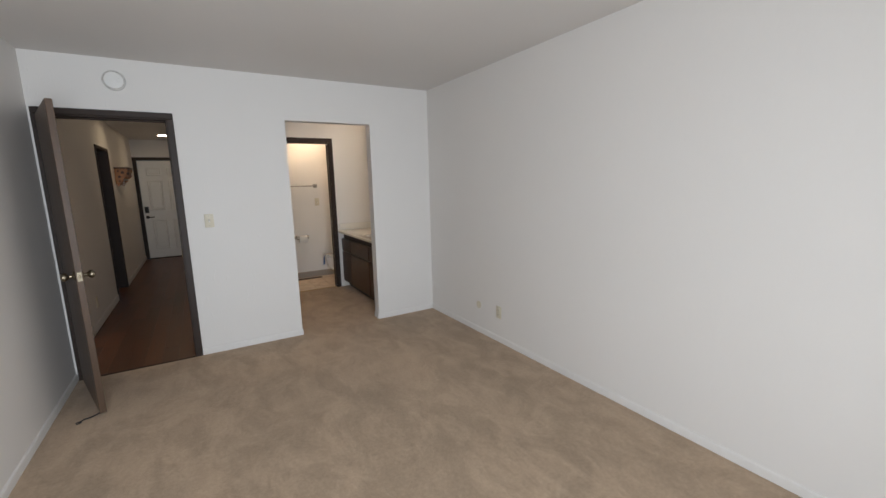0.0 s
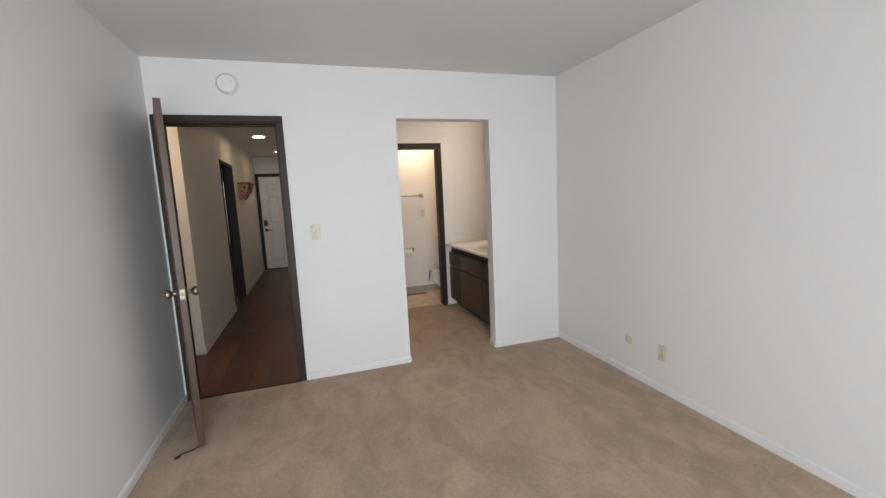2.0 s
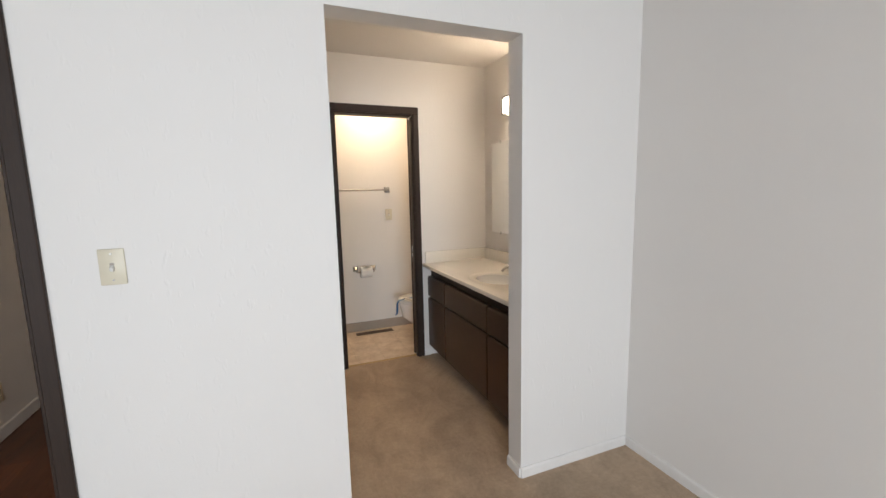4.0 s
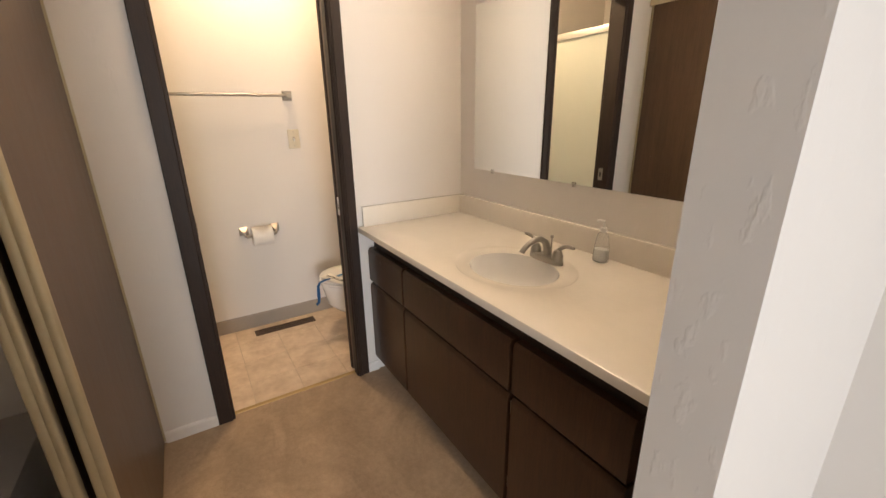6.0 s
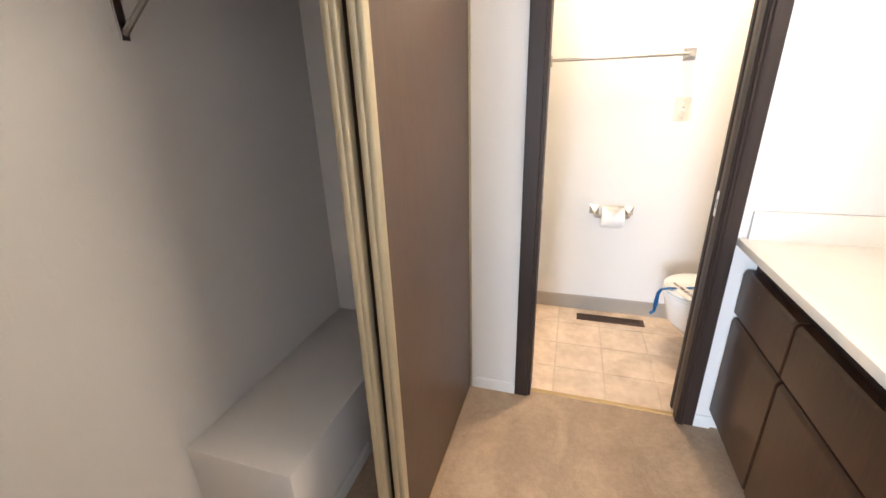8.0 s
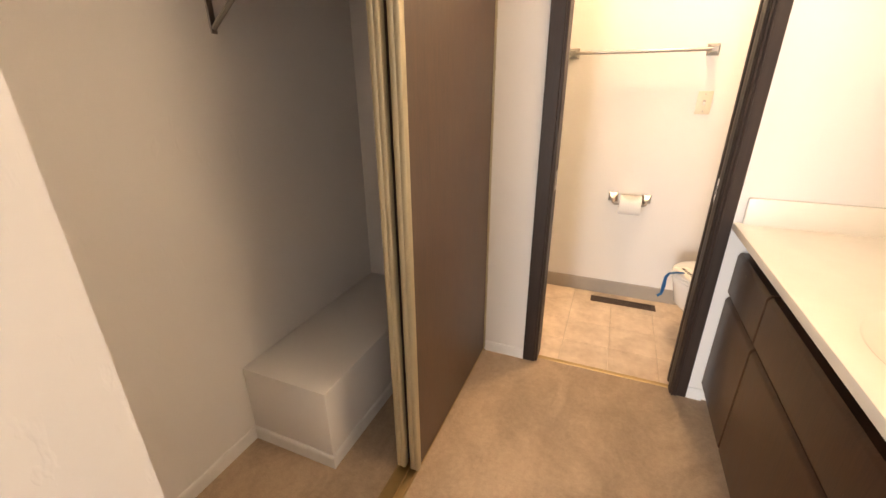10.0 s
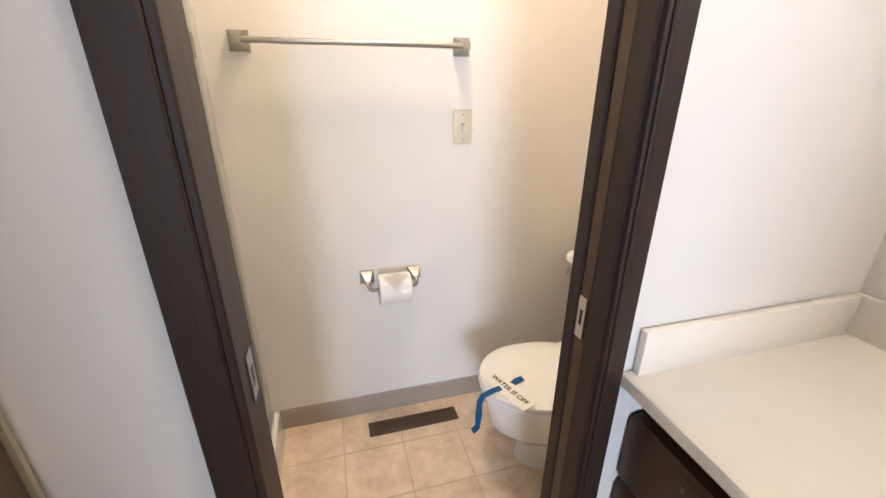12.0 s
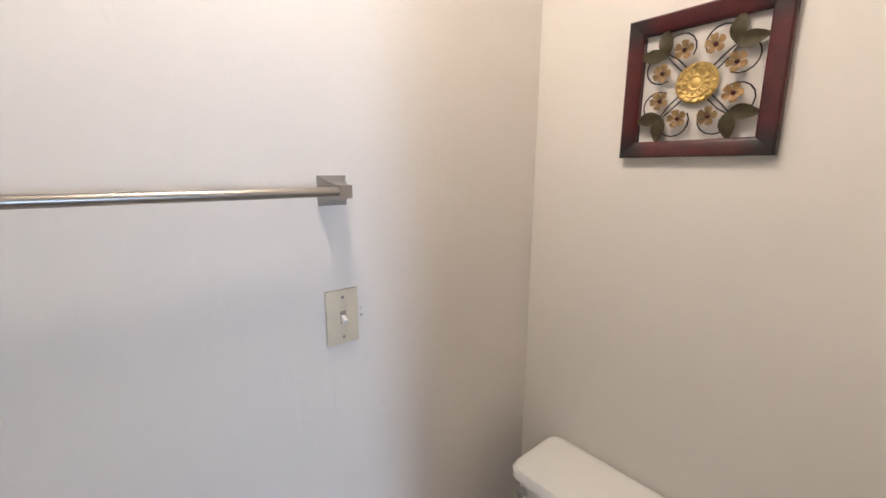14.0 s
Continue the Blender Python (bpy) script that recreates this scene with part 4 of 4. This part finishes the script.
part("sill_rail", box(-0.03, 0.03, 0.028, SW - 0.028, 0.0, 0.025, 0.004, 2), ALU, shower)
for x, y0, y1 in ((0.010, 0.03, SW - 0.112), (-0.010, 0.25, SW - 0.051)):
    pane = part("glass_pane", box(x - 0.003, x + 0.003, y0, y1, 0.026, 1.779), FROST, shower, "frosted pale green glass")
    part("pane_edge", box(x - 0.006, x + 0.006, y1 - 0.008, y1 + 0.004, 0.026, 1.779, 0.001, 1), ALU, pane)
for z in (0.83, 1.335):
    g = part("pull_clip", box(0.0135, 0.027, SW - 0.126, SW - 0.098, z - 0.032, z + 0.032, 0.002, 1), NICKEL, shower, "small dark metal pull")

# leftover anchors beside the switch
for k, z in enumerate((1.212, 1.196)):
    a = thing("wall_anchor", pose(-0.594, WC_BACK - 0.0005, z), "tiny white plastic anchor beside the switch", "wall anchor", "wall anchors")
    part("stub", lathe([(0.0035, 0.0), (0.0035, -0.006), (0.002, -0.0075)], 10, "y"), PLASTIC, a)

# ceiling lamp over the toilet
dome = thing("ceiling_lamp", pose(-0.80, 2.28, H - 0.0005), "round frosted ceiling lamp, lit warm", "ceiling lamp")
part("canopy", lathe([(0.13, 0.0), (0.135, -0.012), (0.12, -0.022)], 36), NICKEL, dome)
part("globe", lathe([(0.075, -0.018), (0.082, -0.035), (0.074, -0.06), (0.05, -0.078), (0.015, -0.084)], 36), glow("toilet_lamp_globe", (1.0, 0.745, 0.48), 100.0), dome, "glowing frosted globe")

# framed metal flower work
FRAME = wood("mahogany_lacquer", (0.022, 0.003, 0.004), (0.105, 0.010, 0.013), 0.34, (1, 0.2, 0.2), 20, gloss=0.2)
fn, fl_ = FRAME.node_tree.nodes, FRAME.node_tree.links
FRAME_P = fn["Principled BSDF"]
sep = fn.new("ShaderNodeSeparateXYZ")   # lacquer burnished black towards the mitred corners
fl_.new(fn.new("ShaderNodeTexCoord").outputs["Object"], sep.inputs[0])
sides = []
for axis in ("X", "Z"):
    ab = fn.new("ShaderNodeMath")
    ab.operation = "ABSOLUTE"
    fl_.new(sep.outputs[axis], ab.inputs[0])
    sides.append(ab)
low = fn.new("ShaderNodeMath")
low.operation = "MINIMUM"
for k in (0, 1):
    fl_.new(sides[k].outputs[0], low.inputs[k])
fl_.new(mix(fn, fl_, ramp(fn, fl_, low.outputs[0], 0.080, 0.118), FRAME_P.inputs["Base Color"].links[0].from_socket, (0.010, 0.005, 0.006)), FRAME_P.inputs["Base Color"])
IRON = plain("dark_bent_iron", (0.02, 0.02, 0.025), 0.45, 0.6)
LEAF = plain("antiqued_olive_metal", (0.13, 0.11, 0.065), 0.5, 0.4, vary=0.5, scale=90)
PETAL = plain("antiqued_straw_metal", (0.47, 0.32, 0.145), 0.5, 0.25, vary=0.45, scale=90)
MEDAL = plain("embossed_gold_metal", (0.58, 0.42, 0.13), 0.42, 0.5, vary=0.35, scale=70)
S = 0.1445
art = thing("wall_art", pose(WC_X - 0.0005, 2.162, 1.670, 0, 0, -90), "square mahogany frame around bent metal flowers and leaves", "wall art")
for k in range(4):
    b = loft([[(-S + (u if e < 0 else 2 * S - u), y, S - u) for u, y in ((0, 0), (0, -0.017), (0.004, -0.022), (0.028, -0.019), (0.034, -0.014), (0.034, 0))] for e in (-1, 1)])
    part("frame_side", moved(b, pose(0, 0, 0, 0, 90 * k, 0)), FRAME, art)
med = part("medallion", lathe([(0.038, -0.008), (0.040, -0.011), (0.036, -0.015), (0.030, -0.013), (0.027, -0.016), (0.02, -0.0145), (0.014, -0.018), (0.010, -0.016), (0.004, -0.019)], 36, "y"), MEDAL, art, "embossed gold disc")
for k in range(14):
    a = 2 * math.pi * k / 14
    part("ray", moved(moved(lathe([(0.004, -0.0145), (0.0034, -0.0172), (0.001, -0.0182)], 8, "y"), Matrix.Diagonal((1.5, 1, 0.7, 1))), pose(0, 0, 0, 0, -math.degrees(a), 0) @ Matrix.Translation((0.021, 0, 0))), MEDAL, med)
    part("boss", moved(lathe([(0.0045, -0.013), (0.0035, -0.0165), (0.001, -0.0175)], 8, "y"), Matrix.Translation((0.0325 * math.cos(a), 0, 0.0325 * math.sin(a)))), MEDAL, med)


def leaf_blade(length, width):
    b = bmesh.new()
    rows = []
    for i in range(9):
        t = i / 8
        w = width * math.sin(math.pi * t ** 0.8) * 0.5 + 0.0004
        y = -0.004 * math.sin(math.pi * t)
        rows.append([b.verts.new((x, y - abs(x) * 0.25, t * length)) for x in (-w, 0, w)])
    for r, s in zip(rows, rows[1:]):
        for k in range(2):
            b.faces.new((r[k], r[k + 1], s[k + 1], s[k]))
    bmesh.ops.solidify(b, geom=b.faces[:], thickness=0.0014)
    return b


def blossom():
    b = bmesh.new()
    for k in range(5):
        ring = []
        for r, w, y in ((0.003, 0.002, 0.0), (0.010, 0.0068, -0.002), (0.017, 0.0098, -0.005), (0.0225, 0.0055, -0.004)):
            ring.append((r, w, y))
        a = radians(72 * k)
        d, s = Vector((math.cos(a), 0, math.sin(a))), Vector((-math.sin(a), 0, math.cos(a)))
        vs = [[b.verts.new(d * r + s * w * e + Vector((0, y - 0.002 * abs(e), 0))) for e in (-1, 0, 1)] for r, w, y in ring]
        for p, q in zip(vs, vs[1:]):
            for j in range(2):
                b.faces.new((p[j], p[j + 1], q[j + 1], q[j]))
    bmesh.ops.solidify(b, geom=b.faces[:], thickness=0.0012)
    return b


for k in range(4):
    turn = pose(0, 0, 0, 0, 90 * k, 0) @ Matrix.Diagonal((0.89, 1, 0.89, 1))
    for s in (-1, 1):
        part("stem", moved(tube([(0.028 + 0.004 * s, -0.008, 0.024 - 0.004 * s), (0.055 + 0.004 * s, -0.009, 0.05 - 0.004 * s), (0.08, -0.009, 0.078)], 0.0016, 6), turn), IRON, art)
        arc = [(0.043 + 0.034 * math.cos(a), -0.009, 0.080 + 0.034 * math.sin(a)) for a in [radians(d) for d in range(-30, 211, 24)]]
        if s > 0:
            arc = [(z, y, x) for x, y, z in arc]
        part("scroll", moved(tube(arc, 0.0016, 6), turn), IRON, art)
        fl = moved(moved(blossom(), pose(0, 0, 0, 0, 17 * k + 29 * s, 0) @ Matrix.Diagonal((0.92, 1.2, 0.92, 1))), Matrix.Translation((0.075, -0.013, 0.031) if s > 0 else (0.031, -0.013, 0.075)))
        flower = part("flower", moved(fl, turn), PETAL, art, "straw-gold metal blossom")
        c = lathe([(0.005, -0.014), (0.0045, -0.018), (0.001, -0.0195)], 10, "y")
        part("flower_heart", moved(moved(c, Matrix.Translation((0.075, 0, 0.031) if s > 0 else (0.031, 0, 0.075))), turn), FRAME, flower, "dark red centre")
        lf = moved(leaf_blade(0.064, 0.032), pose(0.068, -0.012, 0.068, 0, 45 + s * 38, 0))
        part("leaf", moved(lf, turn), LEAF, art, "olive metal leaf")

# ---------------------------------------------------------------- hall
frame_3 = casing("door_frame_3", E0, E1, 2.03, HALL_L, 1, HALL_L - T - 0.012, "dark-stained frame of the dim side doorway", 0.03, "y")
frame_4 = casing("door_frame_4", -4.27, -3.55, 2.03, 1.05, -1, 1.05 + T, "dark-stained frame of the nook door")
door_4 = tagged(mesh_object("door_3", box(-4.25, -3.568, 1.075, 1.11, 0.012, 2.012, 0.002, 1), DOOR_WOOD), "closed brown flush door in the hall nook", "door", "", "structure")
add_knobs(door_4, -3.62, 0.96, 1.075, 1.11, (-1,))
frame_5 = casing("door_frame_5", -3.28, -2.36, 2.06, HALL_END, -1, HALL_END + T, "black-brown frame of the entry door", 0.05)

# entry door: white, six raised panels, black lock
entry = tagged(mesh_object("entry_door", box(-3.262, -2.378, HALL_END + 0.02, HALL_END + 0.06, 0.015, 2.042, 0.002, 1), ENTRY_WHITE), "white six-panel entry door with a black lock", "door", "", "structure")
for x0, x1 in ((-3.13, -2.87), (-2.77, -2.51)):
    for z0, z1 in ((1.74, 1.90), (1.02, 1.64), (0.20, 0.82)):
        b = bmesh.new()
        f = HALL_END + 0.0205
        for d0, y0, d1, y1 in ((0, f - 0.0005, 0.016, f - 0.016), (0.016, f - 0.016, 0.032, f - 0.003), (0.032, f - 0.003, 0.055, f - 0.012)):
            o = [(x0 + d0, y0, z0 + d0), (x1 - d0, y0, z0 + d0), (x1 - d0, y0, z1 - d0), (x0 + d0, y0, z1 - d0)]
            i = [(x0 + d1, y1, z0 + d1), (x1 - d1, y1, z0 + d1), (x1 - d1, y1, z1 - d1), (x0 + d1, y1, z1 - d1)]
            ov, iv = [b.verts.new(q) for q in o], [b.verts.new(q) for q in i]
            for k in range(4):
                b.faces.new((ov[k], ov[(k + 1) % 4], iv[(k + 1) % 4], iv[k]))
        b.faces.new(iv)
        part("raised_panel", b, ENTRY_WHITE, entry, "", 0)
part("deadbolt", box(-3.235, -3.165, HALL_END - 0.008, HALL_END + 0.02, 0.97, 1.10, 0.006, 2), BLACK, entry, "black keypad deadbolt")
handle = part("lever_rose", moved(lathe([(0.032, HALL_END + 0.02), (0.032, HALL_END + 0.008), (0.012, HALL_END + 0.004), (0.011, HALL_END - 0.03)], 20, "y"), Matrix.Translation((-3.2, 0, 0.88))), BLACK, entry, "black lever handle")
part("lever", box(-3.21, -3.08, HALL_END - 0.04, HALL_END - 0.026, 0.87, 0.892, 0.005, 2), BLACK, handle)
structure("entry_sill", box(-3.28, -2.36, HALL_END - 0.02, HALL_END + T, -0.008, 0.012, 0.003, 1), BLACK, "dark entry sill", "threshold")

# lit discs on the hall ceiling
LED = glow("hall_disc_light", (1.0, 0.78, 0.52), 32.0)
NOOK_LED = glow("nook_disc_light", (1.0, 0.76, 0.49), 95.0)
for x, y in ((-2.875, 3.40), (-2.70, 5.30)):
    lamp = thing("ceiling_lamp", pose(x, y, H - 0.0005), "flat round lit ceiling disc in the hall", "ceiling lamp", "hall disc lamps")
    part("trim_ring", lathe([(0.10, 0.0), (0.102, -0.012), (0.092, -0.02), (0.088, -0.018)], 36), PLASTIC, lamp)
    part("lens", lathe([(0.087, -0.012), (0.085, -0.019), (0.05, -0.022), (0.005, -0.0225)], 36), LED, lamp, "glowing lens")
nook = thing("ceiling_lamp", pose(-3.75, 0.55, H - 0.0005), "small round lit ceiling lamp in the hall nook", "ceiling lamp")
part("trim_ring", lathe([(0.10, 0.0), (0.102, -0.012), (0.092, -0.02), (0.088, -0.018)], 36), PLASTIC, nook)
part("lens", lathe([(0.087, -0.012), (0.085, -0.019), (0.05, -0.022), (0.005, -0.0225)], 36), NOOK_LED, nook, "glowing lens")

# carved coat rack
OAK = wood("honey_stained_pine", (0.22, 0.085, 0.03), (0.45, 0.21, 0.085), 0.4, (1, 0.15, 1), 30, gloss=0.15)
rack = thing("coat_rack", pose(HALL_L + 0.0005, 4.03, 1.52), "honey-stained wooden coat rack with carved brackets and a row of pegs", "coat rack")
RL = 0.58
part("top_shelf", box(0.0, 0.19, -0.02, RL + 0.02, 0.275, 0.295, 0.004, 2), CAB_WOOD, rack, "dark red-brown shelf top")
part("back_board", box(0.0, 0.015, 0.0, RL, 0.03, 0.275, 0.002, 1), OAK, rack)
for y in (0.0, RL - 0.018):
    prof = [(0.0, 0.274), (0.165, 0.274), (0.168, 0.24), (0.145, 0.205), (0.155, 0.17), (0.128, 0.135), (0.098, 0.118), (0.095, 0.085), (0.06, 0.06), (0.045, 0.02), (0.0, 0.0)]
    br = part("bracket", loft([[(u + 0.0155 if u < 0.01 else u, yy, z) for u, z in prof] for yy in (y, y + 0.018)]), OAK, rack, "carved scroll bracket")
    for u, z, r in ((0.10, 0.215, 0.022), (0.055, 0.15, 0.018), (0.045, 0.235, 0.014), (0.05, 0.085, 0.012)):
        part("carved_hole", moved(lathe([(r, y - 0.0008), (r, y + 0.0188)], 14, "y"), Matrix.Translation((u, 0, z))), CAB_WOOD, br)
part("hook_rail", box(0.015, 0.03, 0.019, RL - 0.019, 0.06, 0.13, 0.003, 1), OAK, rack)
for k in range(5):
    y = 0.08 + k * 0.105
    pg = part("peg", tube([(0.03, y, 0.095), (0.06, y, 0.10), (0.085, y, 0.108)], 0.008, 10), OAK, rack)
    part("peg_knob", moved(lathe([(0.004, 0.0), (0.014, 0.004), (0.015, 0.012), (0.008, 0.02)], 12, "x"), Matrix.Translation((0.082, y, 0.109))), NICKEL, pg, "pale rounded peg end")
cord = thing("hanging_cord", pose(HALL_L + 0.09, 4.11, 1.6), "thin pale cord looped over a rack peg", "cord")
part("loop", tube([(0.008 * math.sin(a), 0.022 * math.sin(a), -0.06 + 0.075 * math.cos(a)) for a in [i * 2 * math.pi / 16 for i in range(17)]], 0.0025, 6), PLASTIC, cord)

# far room's window
win = tagged(new("window_1"), "bright far window with dark frame", "window", "", "structure")
part("pane", box(-5.15, -3.80, 6.955, 6.961, 0.55, 2.0), glass_mat("window_glass", (0.95, 0.97, 1.0), 0.0), win).visible_shadow = False
for x in (-5.2, -4.5, -3.80):
    part("stile", box(x, x + 0.05, 6.93, 6.985, 0.5, 2.05, 0.003, 1), BLACK, win)
for z in (0.5, 2.0):
    part("rail", box(-5.2, -3.75, 6.931, 6.984, z, z + 0.05, 0.003, 1), BLACK, win)

# bedroom window behind the walk
win2 = tagged(new("window_2"), "wide white-framed bedroom window", "window", "", "structure")
for x in (W0, (W0 + W1) / 2 - 0.025, W1 - 0.05):
    part("stile", box(x, x + 0.05, BACK - 0.09, BACK - 0.04, WZ0, WZ1, 0.003, 1), WHITE, win2)
for z in (WZ0, WZ1 - 0.05):
    part("rail", box(W0, W1, BACK - 0.091, BACK - 0.041, z, z + 0.05, 0.003, 1), WHITE, win2)
pane2 = part("pane", box(W0 + 0.04, W1 - 0.04, BACK - 0.068, BACK - 0.063, WZ0 + 0.04, WZ1 - 0.04), bpy.data.materials["window_glass"], win2)
pane2.visible_shadow = False

# ---------------------------------------------------------------- floor pieces
hall_floor = structure("floor_hall", boxes((-6.0, HALL_R + 0.0, 0.0, HALL_END, -0.03, -0.012)), BLACK, "dark red-brown laminate plank floor", "plank floor")
PW, PL = 0.125, 1.22
pm = box(-PW / 2 + 0.0003, PW / 2 - 0.0003, -PL / 2 + 0.0006, PL / 2 - 0.0006, -0.012, -0.004, 0.0006, 1)
plank_mesh = bpy.data.meshes.new("plank")
pm.to_mesh(plank_mesh)
pm.free()
plank_mesh.materials.append(PLANK)
for c in range(18):
    x = HALL_R - PW / 2 - c * PW
    y = 0.004 + PL / 2 - (c * 0.41) % PL
    while y - PL / 2 < (HALL_END if c < 9 else 1.04):
        y0, y1 = max(0.004, y - PL / 2), min(HALL_END if c < 9 else 1.04, y + PL / 2)
        if y1 - y0 > 0.03:
            if y1 - y0 > PL - 0.01:
                me = plank_mesh
            else:
                b = box(-PW / 2 + 0.0003, PW / 2 - 0.0003, -(y1 - y0) / 2 + 0.0006, (y1 - y0) / 2 - 0.0006, -0.012, -0.004, 0.0006, 1)
                me = bpy.data.meshes.new("plank")
                b.to_mesh(me)
                b.free()
                me.materials.append(PLANK)
            o = new("plank", me)
            o.parent = hall_floor
            o.location = (x, (y0 + y1) / 2, 0)
        y += PL
structure("carpet_edge_strip", box(D0, D1, -0.016, 0.012, -0.01, 0.003, 0.002, 1), DARK_WOOD, "dark strip between carpet and planks", "threshold")

TS = 0.232
for i in range(-2, 6):
    for j in range(-3, 2):
        x0, x1 = -1.158 + i * TS, -1.158 + (i + 1) * TS
        y0, y1 = 2.358 + j * TS * 0.96, 2.358 + (j + 1) * TS * 0.96
        x0, x1 = max(x0, SHOWER_X + 0.0), min(x1, WC_X)
        y0, y1 = max(y0, WC0 + 0.05), min(y1, WC_BACK)
        if x1 - x0 < 0.02 or y1 - y0 < 0.02:
            continue
        b = box(x0 + 0.002, x1 - 0.002, y0 + 0.002, y1 - 0.002, -0.010, 0.0, 0.0015, 1)
        me = bpy.data.meshes.new("tile")
        b.to_mesh(me)
        b.free()
        me.materials.append(TILE)
        o = new("tile", me)
        o.parent = floor_tiles
